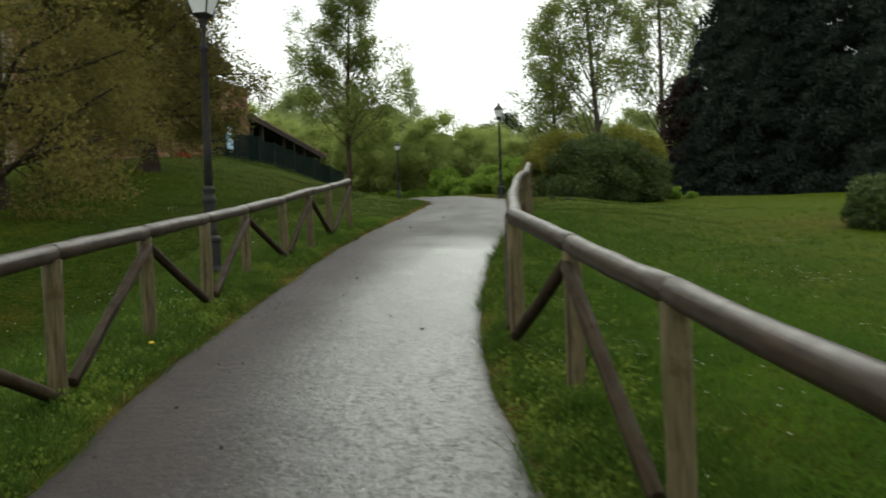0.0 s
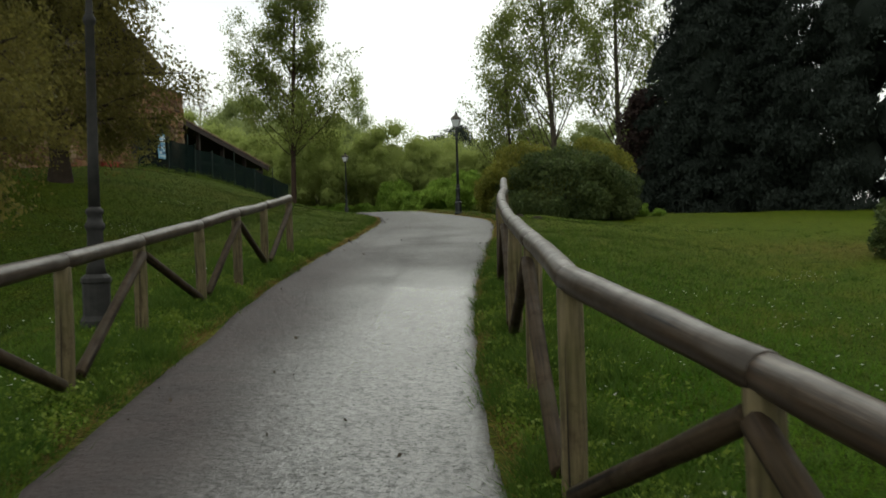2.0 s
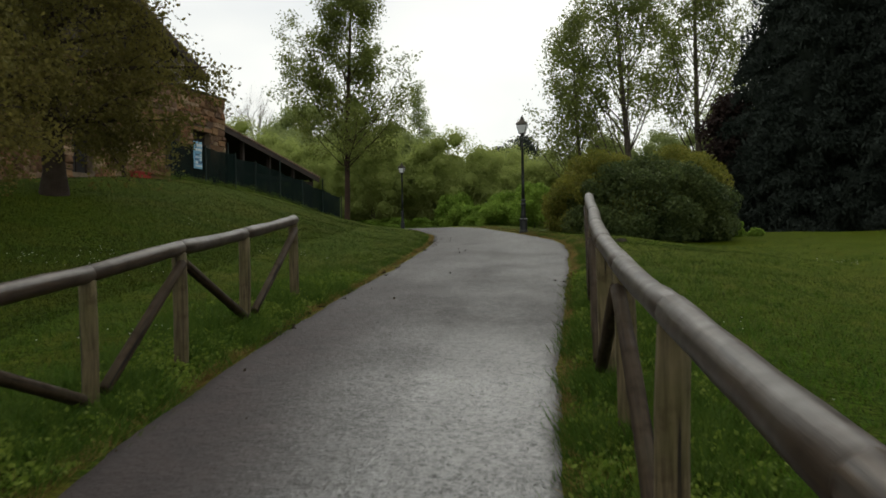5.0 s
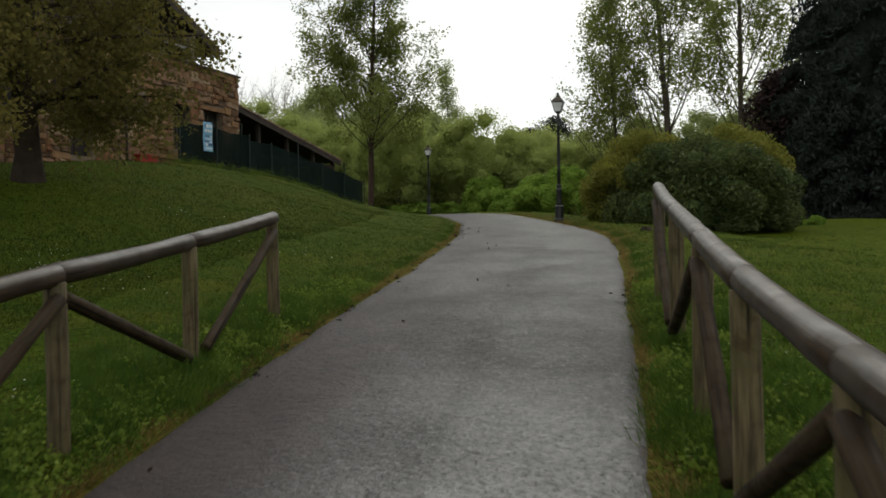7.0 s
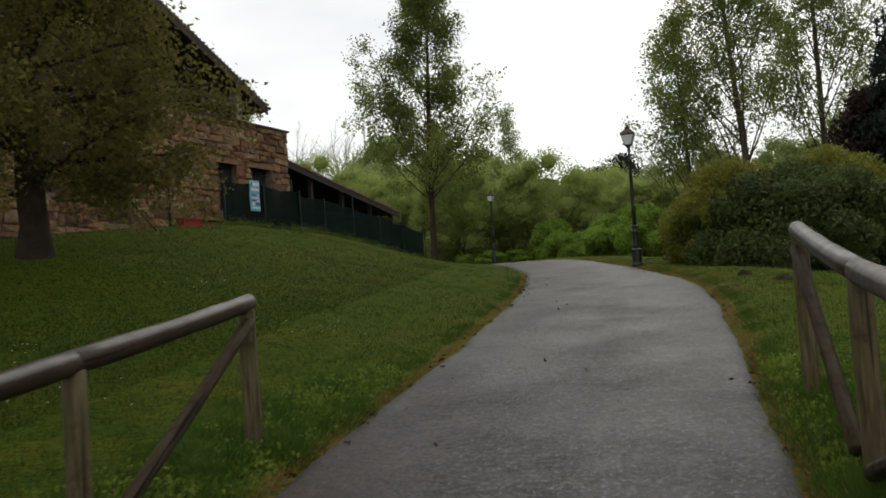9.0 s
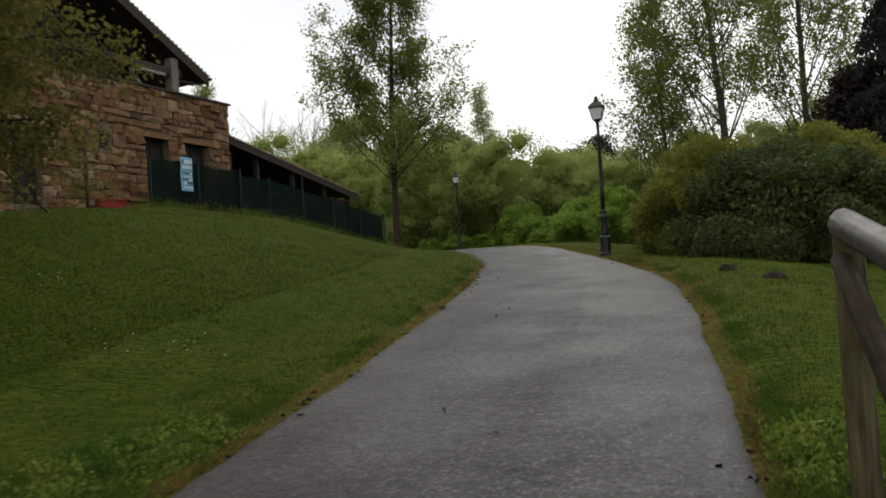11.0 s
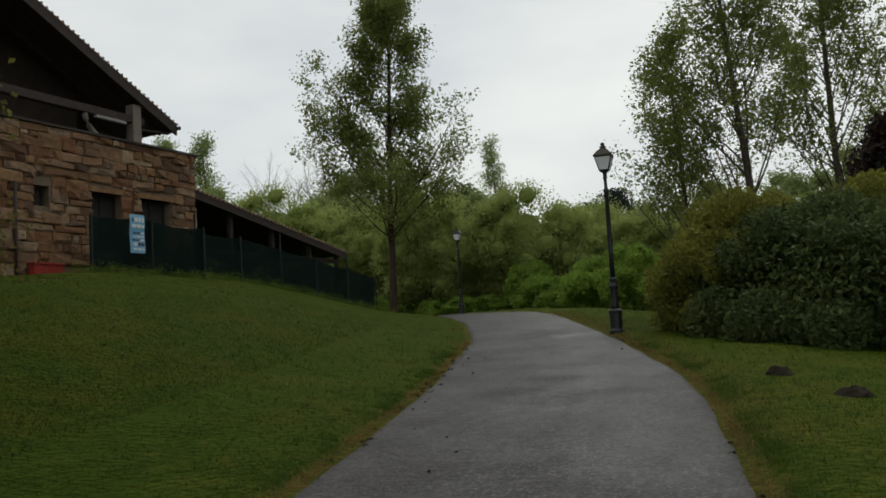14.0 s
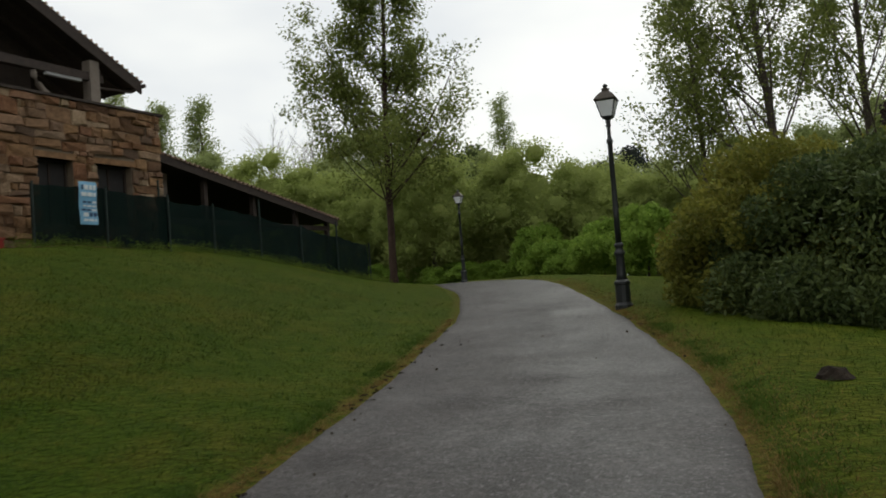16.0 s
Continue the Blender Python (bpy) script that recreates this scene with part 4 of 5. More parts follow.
# ---- green netting fence and banner ----


def net_fence():
    ob = thing("netting_fence", HOUSE, "dark green windbreak netting fence on steel posts", "fence")

    def ground_z(x, y):
        p = HOUSE @ Vector((x, y, 0))
        return at_land(p.x, p.y) - 4.3

    for xa, xb, y, h in ((5.35, 1.05, 1.2, 1.55), (0.95, -9.9, 0.75, 1.45)):
        n = int(abs(xb - xa) / 0.12)
        s = Shape()
        for i in range(n + 1):
            x = xa + (xb - xa) * i / n
            g = ground_z(x, y)
            wave = 0.03 * math.sin(x * 2.1) + 0.008 * math.sin(x * 5.3)
            sag = 0.05 * abs(math.sin(math.pi * (x - xa) / 2.2)) + 0.015 * math.sin(x * 9.0)
            for yy in (y + wave, y + wave - 0.012):
                s.v += [(x, yy, g + 0.03), (x, yy, g + h - sag)]
        for i in range(n):
            q = i * 4
            s.f += [(q, q + 4, q + 5, q + 1), (q + 2, q + 3, q + 7, q + 6), (q + 1, q + 5, q + 7, q + 3)]
        part("netting", s.mesh("netting", M_NET), ob)
        m = int(abs(xb - xa) / 2.2) + 1
        for i in range(m + 1):
            x = xa + (xb - xa) * i / m
            g = ground_z(x, y)
            part("post", Shape().tube([(x, y + 0.05, g - 0.3), (x, y + 0.05, g + h + (0.55 if i % 2 == 0 and xa < 1 else 0.06))], [0.03, 0.03], 8).mesh("post", M_NETPOST), ob)
    return ob


net_fence()


def banner():
    ob = thing("banner", HOUSE @ pose(3.80, 1.30, 1.30), "pale blue printed banner tied to netting fence", "banner")
    s = Shape()
    n = 8
    for i in range(n + 1):
        z = 0.55 - 1.1 * i / n
        w = 0.015 * math.sin(i * 1.1)
        for y in (w, w - 0.008):
            s.v += [(-0.27, y, z), (0.27, y, z)]
    for i in range(n):
        q = i * 4
        s.f += [(q, q + 4, q + 5, q + 1), (q + 2, q + 3, q + 7, q + 6), (q, q + 2, q + 6, q + 4), (q + 1, q + 5, q + 7, q + 3)]
    part("sheet", s.mesh("sheet", M_BANNER), ob)
    rng = random.Random(3)
    for z, h in ((0.40, 0.12), (0.22, 0.10), (0.02, 0.05), (-0.08, 0.04), (-0.18, 0.05), (-0.30, 0.10), (-0.44, 0.06)):
        x = -0.23
        while x < 0.19:
            w = rng.uniform(0.05, 0.16)
            white = rng.random() < 0.7
            bar = Shape().box(x, min(x + w, 0.235), 0.018, 0.024, z - h / 2, z + h / 2)
            part("print_bar", bar.mesh("print_bar", M_PRINT if white else M_PRINT_DARK), ob, "white printed line" if white else "dark printed line")
            x += w + 0.03
    return ob


banner()


def red_trough():
    ob = thing("planter_trough", HOUSE @ pose(6.0, 0.28, 0.42), "faded red plastic trough against the stone wall", "planter")
    s = Shape().box(-0.45, 0.45, -0.12, 0.12, -0.3, 0.0)
    part("body", s.mesh("body", M_RED), ob)
    part("rim", Shape().box(-0.48, 0.48, -0.15, 0.15, 0.0, 0.04).mesh("rim", M_RED), ob)
    return ob


red_trough()
wall_pipe = thing("wall_pipe", HOUSE @ pose(6.75, 0.09, 0), "thin dark downpipe fixed to the stone wall", "pipe")
part("pipe", Shape().tube([(0, 0, -0.3), (0, 0, 2.6)], [0.045, 0.045], 10).mesh("pipe", M_FASCIA, True), wall_pipe)
for zb in (0.6, 1.6, 2.4):
    part("bracket", Shape().box(-0.06, 0.06, -0.06, 0.02, zb - 0.015, zb + 0.015).mesh("bracket", M_FASCIA), wall_pipe)

# ---- trees and shrubs ----


def grow(rng, start, way, length, radius, level, spec, tubes, tips):
    """One branch and what springs from it. tubes: (points, radii); tips: leaf anchor points."""
    n = max(3, int(length / spec["seg"]))
    p, d = Vector(start), Vector(way).normalized()
    pts, radii = [p.copy()], [radius]
    for i in range(n):
        d = (d + Vector((rng.gauss(0, 1), rng.gauss(0, 1), rng.gauss(0, 1))) * (spec["bend"] if level else spec.get("straight", spec["bend"])) + Vector((0, 0, spec["lift"][min(level, 2)])) ).normalized()
        p = p + d * (length / n)
        pts.append(p.copy())
        radii.append(max(radius * (1 - 0.75 * (i + 1) / n), 0.004))
    tubes.append((pts, radii, level))
    if level >= spec["levels"]:
        tips += pts[1:]
        return
    kids = spec["kids"][level]
    for k in range(kids):
        f = spec["from"][level] + (1 - spec["from"][level]) * ((k + rng.random()) / kids) ** (spec.get("low", 1.0) if level == 0 else 1.0)
        i = min(int(f * n), n - 1)
        q = pts[i].lerp(pts[i + 1], f * n - i)
        ax = (pts[i + 1] - pts[i]).normalized()
        az = rng.random() * 2 * math.pi
        side = ax.orthogonal().normalized()
        side.rotate(Matrix.Rotation(az, 3, ax))
        ang = radians(spec["angle"][level] + rng.uniform(-12, 12))
        w = ax * math.cos(ang) + side * math.sin(ang)
        l = length * spec["ratio"][level] * (1 - spec["taper"] * f) * rng.uniform(0.75, 1.2)
        grow(rng, q, w, l, radii[i] * spec.get("thin", 0.55), level + 1, spec, tubes, tips)


def tree(name, x, y, height, radius, spec, bark, leaf, leaves, size, label, seed, category="tree", sides=9, scatter=0.25, group="", long=1.5, sink=0.15, reach=(), bunch=0.15):
    rng = random.Random(seed)
    nr = np.random.default_rng(seed)
    ob = thing(name, Matrix.Translation((x, y, at_land(x, y) - sink)), label, category, group)
    tubes, tips = [], []
    grow(rng, (0, 0, 0), (spec.get("tilt", 0.02), 0.02, 1), height, radius, 0, spec, tubes, tips)
    for start, end, thick in reach:
        way = Vector(end) - Vector(start)
        grow(rng, start, way, way.length, thick, 1, spec, tubes, tips)
    limbs = []
    for pts, radii, level in tubes:
        if level == 0:
            radii = list(radii)
            radii[0] *= 1.35
            s = Shape().tube(pts, radii, sides + 3, False, 0.06, rng)
            part("trunk", s.mesh("trunk", bark, True), ob)
            continue
        if level == 1:
            limbs.append(Shape())
        limbs[-1].tube(pts, radii, max(4, sides - 3 * level), False)
    for s in limbs:
        part("limb", s.mesh("limb", bark, True), ob)
    if leaves:
        t = np.array([tuple(p) for p in tips])
        per = 7
        clump = t[nr.integers(0, len(t), leaves // per)] + nr.normal(size=(leaves // per, 3)) * scatter
        c = np.repeat(clump, per, 0) + nr.normal(size=(len(clump) * per, 3)) * np.array([1, 1, 0.8]) * bunch
        part("crown", leaf_mesh("crown", c, size, leaf, nr, long), ob)
    return ob


POPLAR = dict(seg=0.7, bend=0.06, lift=(0.01, 0.05, 0.03), levels=2, kids=(34, 9), angle=(36, 40), ratio=(0.46, 0.34), taper=0.68, thin=0.30, straight=0.015, tilt=0.0)
POPLAR["from"] = (0.16, 0.30)
AIRY = dict(POPLAR, kids=(46, 9), angle=(44, 44), ratio=(0.36, 0.36), taper=0.68, lift=(0.01, 0.045, 0.03), thin=0.27)
AIRY["from"] = (0.20, 0.26)
WIDE = dict(seg=0.7, bend=0.10, lift=(0.0, -0.035, -0.10), levels=3, kids=(38, 7, 5), angle=(72, 48, 45), ratio=(0.345, 0.46, 0.45), taper=0.52, low=1.25, straight=0.05, thin=0.31)
WIDE["from"] = (0.12, 0.15, 0.2)
LOW = dict(WIDE, ratio=(0.50, 0.46, 0.45), low=1.4)
LOW["from"] = (0.07, 0.15, 0.2)
BARE = dict(thin=0.5, seg=0.9, bend=0.05, lift=(0.01, 0.10, 0.08), levels=2, kids=(26, 12), angle=(35, 32), ratio=(0.42, 0.45), taper=0.5)
BARE["from"] = (0.35, 0.25)

tree("bank_tree", -12.7, 28.6, 10.5, 0.27, WIDE, M_BARK_DARK, M_LEAF_BRONZE, 80000, 0.066, "spreading tree with bronze young leaves on the bank", 11, scatter=0.22, reach=(((0, 0, 2.9), (-1.5, 7.7, 4.7), 0.07), ((0, 0, 3.1), (-2.3, 7.2, 3.7), 0.05), ((0, 0, 3.6), (-3.3, 5.4, 5.2), 0.06)))
tree("bank_tree", -11.8, 20.6, 9.0, 0.26, LOW, M_BARK_DARK, M_LEAF_BRONZE, 80000, 0.058, "low-branched tree with bronze young leaves behind the fence", 13, scatter=0.20)
tree("poplar_tree", -17.6, 63.8, 17.5, 0.20, AIRY, M_BARK_RED, M_LEAF_POPLAR, 46000, 0.100, "tall airy poplar with fresh leaves beside the path bend", 21, scatter=0.24, reach=(((0, 0, 5.0), (4.9, 2.0, 10.3), 0.055), ((0, 0, 5.8), (4.3, 1.5, 8.6), 0.04), ((0, 0, 5.6), (-3.8, -1.5, 11.8), 0.05), ((0, 0, 6.5), (-4.4, -1.8, 10.2), 0.045), ((0, 0, 5.0), (-4.3, -1.7, 8.6), 0.045), ((0, 0, 7.5), (-3.3, -1.3, 13.6), 0.045), ((0, 0, 4.2), (-3.7, -1.5, 7.2), 0.04), ((0, 0, 4.4), (3.4, 1.5, 6.8), 0.04)), bunch=0.19)
tree("poplar_tree", 0.45, 68.0, 20.0, 0.24, POPLAR, M_BARK, M_LEAF_POPLAR, 25000, 0.115, "tall thin-leaved poplar rising behind shrubs", 33, scatter=0.26, group="poplars behind the shrubs", reach=(((0, 0, 3.0), (-3.9, -0.8, 10.0), 0.08), ((0, 0, 3.6), (-4.6, -1.0, 8.2), 0.06)), bunch=0.24)
tree("poplar_tree", -2.9, 70.5, 14.5, 0.17, POPLAR, M_BARK, M_LEAF_POPLAR, 11000, 0.115, "slimmer thin-leaved poplar rising behind shrubs", 37, scatter=0.26, group="poplars behind the shrubs", bunch=0.24)
tree("poplar_tree", 5.3, 77.0, 24.0, 0.27, POPLAR, M_BARK, M_LEAF_POPLAR, 27000, 0.13, "tall thin-leaved poplar rising behind shrubs", 41, scatter=0.28, group="poplars behind the shrubs", bunch=0.22)


def lump_points(nr, n, blobs, shell=0.35, fuzz=0.05):
    """Points near the skins of a heap of ellipsoids (x, y, z, rx, ry, rz), none deep inside."""
    b = np.array(blobs, dtype=float)
    w = (b[:, 3] * b[:, 4] + b[:, 4] * b[:, 5]) ** 1.0
    k = nr.choice(len(b), n, p=w / w.sum())
    d = nr.normal(size=(n, 3))
    d /= np.linalg.norm(d, axis=1)[:, None]
    r = 1 - shell * nr.random(n) ** 1.6 + np.clip(nr.normal(size=n), -1.3, 1.1) * fuzz
    return b[k, :3] + d * b[k, 3:] * r[:, None]


def heap(nr, r, h, low, count, size):
    """Lobes that make up one rounded crown of radius r from low to h."""
    out = [(0, 0, (low + h) / 2, r * 0.72, r * 0.72, (h - low) * 0.46)]
    for _ in range(count):
        a, e = nr.uniform(0, 2 * math.pi), nr.uniform(-0.75, 1.0)
        q = math.sqrt(max(0, 1 - e * e))
        s = size * nr.uniform(0.6, 1.25)
        out.append((math.cos(a) * q * r * 0.74, math.sin(a) * q * r * 0.74, (low + h) / 2 + e * (h - low) * 0.40, s, s, s * 0.85))
    return out


def lobe_skin(nr, blobs, fill):
    """Lumpy leafy masses inside a crown, one to each lobe."""
    v, f = [], []
    rings, sides = 6, 9
    for bx, by, bz, rx, ry, rz in blobs:
        k = len(v)
        for i in range(rings + 1):
            e = math.pi * i / rings
            for j in range(sides):
                a = 2 * math.pi * (j + 0.5 * (i % 2)) / sides
                q = fill * nr.uniform(0.82, 1.1)
                v.append((bx + rx * q * math.sin(e) * math.cos(a), by + ry * q * math.sin(e) * math.sin(a), max(bz + rz * q * math.cos(e), 0.02)))
        for i in range(rings):
            for j in range(sides):
                t = (j + 1) % sides
                f.append((k + i * sides + j, k + (i + 1) * sides + j, k + (i + 1) * sides + t, k + i * sides + t))
    return np.array(v), np.array(f)


def lobed_plant(name, x, y, r, h, low, lobes, lobe, leaves, size, leaf, bark, label, seed, category, trunk=0.15, group="", long=1.5, stretch=(1, 1), turn=0.0, shell=0.35, fill=0.0, sink=0.1, fuzz=0.05):
    nr = np.random.default_rng(seed)
    ob = thing(name, Matrix.Translation((x, y, at_land(x, y) - sink)) @ Matrix.Rotation(turn, 4, "Z"), label, category, group)
    blobs = np.array(heap(nr, r, h, low, lobes, lobe))
    c = lump_points(nr, leaves, blobs, shell, fuzz)
    c[:, 0] *= stretch[0]
    c[:, 1] *= stretch[1]
    c[:, 2] = np.abs(c[:, 2])
    part("crown", leaf_mesh("crown", c, size, leaf, nr, long), ob)
    if fill:
        v, f = lobe_skin(nr, blobs, fill)
        v[:, :2] *= np.array(stretch)
        part("inner_crown", array_mesh("inner_crown", v, f, leaf), ob)
    s = Shape()
    rng = random.Random(seed)
    s.tube([(0, 0, -0.2), (rng.uniform(-0.1, 0.1), 0.05, low + (h - low) * 0.3), (rng.uniform(-0.3, 0.3), 0, low + (h - low) * 0.7)], [trunk, trunk * 0.8, trunk * 0.3], 8)
    part("trunk", s.mesh("trunk", bark, True), ob)
    return ob


lobed_plant("low_conifer", 6.9, 22.6, 1.1, 1.3, 0.0, 24, 0.4, 14000, 0.05, M_LEAF_LAUREL, M_BARK_DARK, "low dark spreading evergreen on bare soil", 57, "shrub", 0.06, shell=0.5, long=2.4)
# big evergreen shrub and the dark conifers behind it
lobed_plant("laurel_shrub", 0.8, 40.6, 3.1, 2.7, -1.0, 80, 0.6, 130000, 0.045, M_LEAF_LAUREL, M_BARK_DARK, "large dense dark green evergreen shrub on the lawn", 51, "shrub", 0.10, stretch=(1.0, 1.15), turn=radians(25), shell=0.50, long=2.6)
lobed_plant("golden_shrub", -1.0, 41.5, 1.9, 3.2, -0.8, 40, 0.5, 40000, 0.058, M_LEAF_GOLD, M_BARK_DARK, "evergreen shrub with golden young leaves", 52, "shrub", 0.08, shell=0.5)
lobed_plant("golden_shrub", 1.5, 42.6, 2.5, 3.4, 0.0, 30, 0.55, 30000, 0.060, M_LEAF_GOLD, M_BARK_DARK, "evergreen shrub with golden young leaves", 53, "shrub", 0.08, shell=0.5)



def conifer(x, y, r, h, leaves, size, seed):
    """A broad dark evergreen, leafy to the ground, its skin broken by drooping tufts."""
    nr = np.random.default_rng(seed)
    ob = thing("dark_conifer", Matrix.Translation((x, y, at_land(x, y) - 0.2)), "huge dark dense conifer with foliage to the ground", "tree", "dark conifers")
    fronds = 1100
    tz = h * nr.random(fronds) ** 1.15
    ta = nr.uniform(0, 2 * math.pi, fronds)
    tr = r * np.clip(1 - (tz / h) ** 1.5, 0.02, 1) ** 0.8 * nr.uniform(0.80, 1.05, fronds)
    k = nr.integers(0, fronds, leaves)
    along = nr.uniform(-1.5, 0.35, leaves)
    rad = np.maximum(tr[k] + along, 0.05)
    ang = ta[k] + nr.normal(size=leaves) * 0.32 / (rad + 0.6)
    up = tz[k] - 0.42 * np.maximum(along + 0.8, 0) ** 2 + nr.normal(size=leaves) * 0.17
    c = np.stack([np.cos(ang) * rad, np.sin(ang) * rad, up], 1)
    inner = nr.random(leaves) < 0.2
    c[inner, :2] *= nr.uniform(0.4, 0.95, (inner.sum(), 1))
    c[:, 2] = np.abs(c[:, 2])
    part("crown", leaf_mesh("crown", c, size, M_LEAF_DARK, nr, 4.0, 0.9), ob)
    heart = []
    for _ in range(150):
        z, a = h * 0.94 * nr.random() ** 1.1, nr.uniform(0, 2 * math.pi)
        q = r * max(1 - (z / h) ** 1.5, 0.03) ** 0.8 * nr.uniform(0.25, 0.58)
        w = min(1.2, 0.3 + q * 0.35)
        heart.append((math.cos(a) * q, math.sin(a) * q, z, w, w, 1.4))
    v, f = lobe_skin(nr, heart, 1.0)
    part("inner_crown", array_mesh("inner_crown", v, f, M_LEAF_DARK), ob)
    part("trunk", Shape().tube([(0, 0, -0.2), (0.1, 0, h * 0.5), (0, 0.1, h * 0.9)], [0.5, 0.35, 0.08], 10).mesh("trunk", M_BARK_DARK, True), ob)
    return ob


for i, (x, y, r, h) in enumerate(((11.6, 64.5, 6.6, 22.5), (19.2, 58.0, 7.8, 34.0), (29.5, 51.0, 7.0, 27.0), (37.0, 43.0, 7.0, 24.0))):
    conifer(x, y, r, h, 190000 if i < 2 else 80000, 0.085, 60 + i)
lobed_plant("purple_plum", 6.3, 66.0, 1.8, 9.0, 0.3, 30, 0.9, 9000, 0.17, M_LEAF_PURPLE, M_BARK_DARK, "dark purple-leaved tree against the conifers", 66, "tree", 0.15, shell=0.6)


# woods beyond the path: a few models, copied with their own turn and size
def model_plants():
    out = {}
    out["willow"] = [lobed_plant("willow_shrub", 0, 500 + 20 * i, 3.6, 7.6, 0.1, 60, 0.85, 24000, 0.095, M_LEAF_WILLOW_HAZE, M_BARK, "rounded soft green willow in the wood", 70 + i, "tree", 0.16, "willows of the wood", shell=0.40, fill=0.58, fuzz=0.20) for i in range(3)]
    out["wood"] = [lobed_plant("woodland_tree", 0, 600 + 20 * i, 4.4, 13.0, 0.5, 60, 1.05, 22000, 0.125, M_LEAF_WOOD_HAZE, M_BARK_DARK, "dull green woodland tree beyond the park", 80 + i, "tree", 0.22, "trees of the wood", shell=0.40, fill=0.58, fuzz=0.20) for i in range(3)]
    out["fresh"] = [lobed_plant("fresh_shrub", 0, 700 + 20 * i, 1.6, 2.9, 0.05, 26, 0.45, 8000, 0.085, M_LEAF_FRESH, M_BARK, "bright fresh green shrub by the path", 90 + i, "shrub", 0.05, "fresh shrubs by the path", shell=0.5, fill=0.6) for i in range(2)]
    return out


def place(ob, x, y, scale, turn, tall=1.0, sink=0.15):
    c = copy_thing(ob, Matrix.Translation((x, y, at_land(x, y) - sink)) @ Matrix.Rotation(turn, 4, "Z"))
    c.scale = (scale, scale, scale * tall)
    return c


MODELS = model_plants()
pr = random.Random(5)
SHRUBS = [("fresh", -7.2, 62.0, 1.0, 0.95), ("fresh", -9.0, 63.5, 0.85, 0.85), ("fresh", -5.2, 60.5, 1.0, 1.1), ("fresh", -3.4, 58.5, 0.85, 0.8), ("fresh", -10.9, 66.5, 1.0, 1.1),  ("fresh", -2.4, 55.0, 0.8, 0.8), ("fresh", -16.4, 69.2, 0.75, 0.7), ("fresh", -15.0, 70.0, 0.7, 0.7), ("fresh", -18.4, 70.2, 0.8, 0.7), ("fresh", -20.5, 69.0, 0.8, 0.7)]
for k, x, y, s, t in SHRUBS:
    place(pr.choice(MODELS[k]), x, y, s, pr.uniform(0, 6.28), t)
for i in range(28):
    x = -40 + i * 1.75 + pr.uniform(-1.5, 1.5)
    place(pr.choice(MODELS["willow"]), x, 72 + pr.uniform(-3, 9) + max(0, x + 8) * 0.2, pr.uniform(0.75, 1.15), pr.uniform(0, 6.28), pr.uniform(0.85, 1.15))
for i in range(17):
    place(pr.choice(MODELS["fresh"]), -26 + i * 1.25 + pr.uniform(-0.5, 0.5), 66.5 + pr.uniform(-1.2, 2.5), pr.uniform(0.45, 0.8), pr.uniform(0, 6.28), pr.uniform(0.6, 0.95))
for i in range(12):
    place(pr.choice(MODELS["willow" if i % 2 else "wood"]), -56 + i * 2.4 + pr.uniform(-1, 1), 78 + pr.uniform(-4, 8), pr.uniform(0.75, 1.0), pr.uniform(0, 6.28), pr.uniform(0.8, 1.0))
for i in range(36):
    x = -66 + i * 2.6 + pr.uniform(-2, 2)
    place(pr.choice(MODELS["wood"]), x, 96 + pr.uniform(-8, 14), pr.uniform(0.9, 1.2), pr.uniform(0, 6.28), pr.uniform(0.85, 1.1))
for x, y, k, t in ((4.0, 45.2, 0.30, 0.9), (4.8, 45.6, 0.22, 0.8), (-16.0, 64.5, 0.3, 0.9), (-19.3, 63.0, 0.35, 0.8)):
    place(MODELS["fresh"][0], x, y, k, x * 2.0, t)
for kind in MODELS.values():
    for ob in kind:
        for o in [*ob.children_recursive, ob]:
            bpy.data.objects.remove(o)
for x, y, h in ((-50, 106, 18), (-47.5, 109, 18), (-45, 110, 19), (-42.5, 105, 17.5), (-40.5, 109, 19), (-38.2, 108, 18), (-36, 107, 18), (-33.5, 110, 18.5)):
    tree("bare_tree", x, y, h, 0.22, BARE, M_TWIG, None, 0, 0, "pale leafless tree on the skyline", int(-x * 7), sides=6, group="bare trees on the skyline")
SPIRE = dict(seg=1.0, bend=0.03, lift=(0.0, 0.01, 0.03), levels=2, kids=(54, 7), angle=(56, 40), ratio=(0.20, 0.42), taper=0.86, straight=0.02, thin=0.4)
SPIRE["from"] = (0.10, 0.2)
for x, y, h in ((-46.9, 80, 16.5), (-43.9, 81, 15.5), (-41.6, 83, 16.5), (-22.9, 106, 20.0)):
    tree("slender_tree", x, y, h, 0.18, SPIRE, M_BARK, M_LEAF_WOOD_HAZE, 14000, 0.11, "slender pointed tree on the skyline", int(-x * 9), sides=7, scatter=0.30, group="slender trees on the skyline", bunch=0.24)
lobed_plant("broad_tree", -25.3, 100.5, 4.0, 15.0, 3.0, 40, 1.2, 16000, 0.17, M_LEAF_LAUREL, M_BARK_DARK, "round dark green tree on the skyline", 95, "tree", 0.25, "dark trees on the skyline", shell=0.5, fill=0.6)
lobed_plant("broad_tree", -12.8, 114.0, 3.2, 15.8, 8.0, 30, 1.0, 9000, 0.17, M_LEAF_DARK, M_BARK_DARK, "dark flat-topped pine on the skyline", 96, "tree", 0.3, "dark trees on the skyline", shell=0.5, fill=0.5, stretch=(1.2, 1.0))

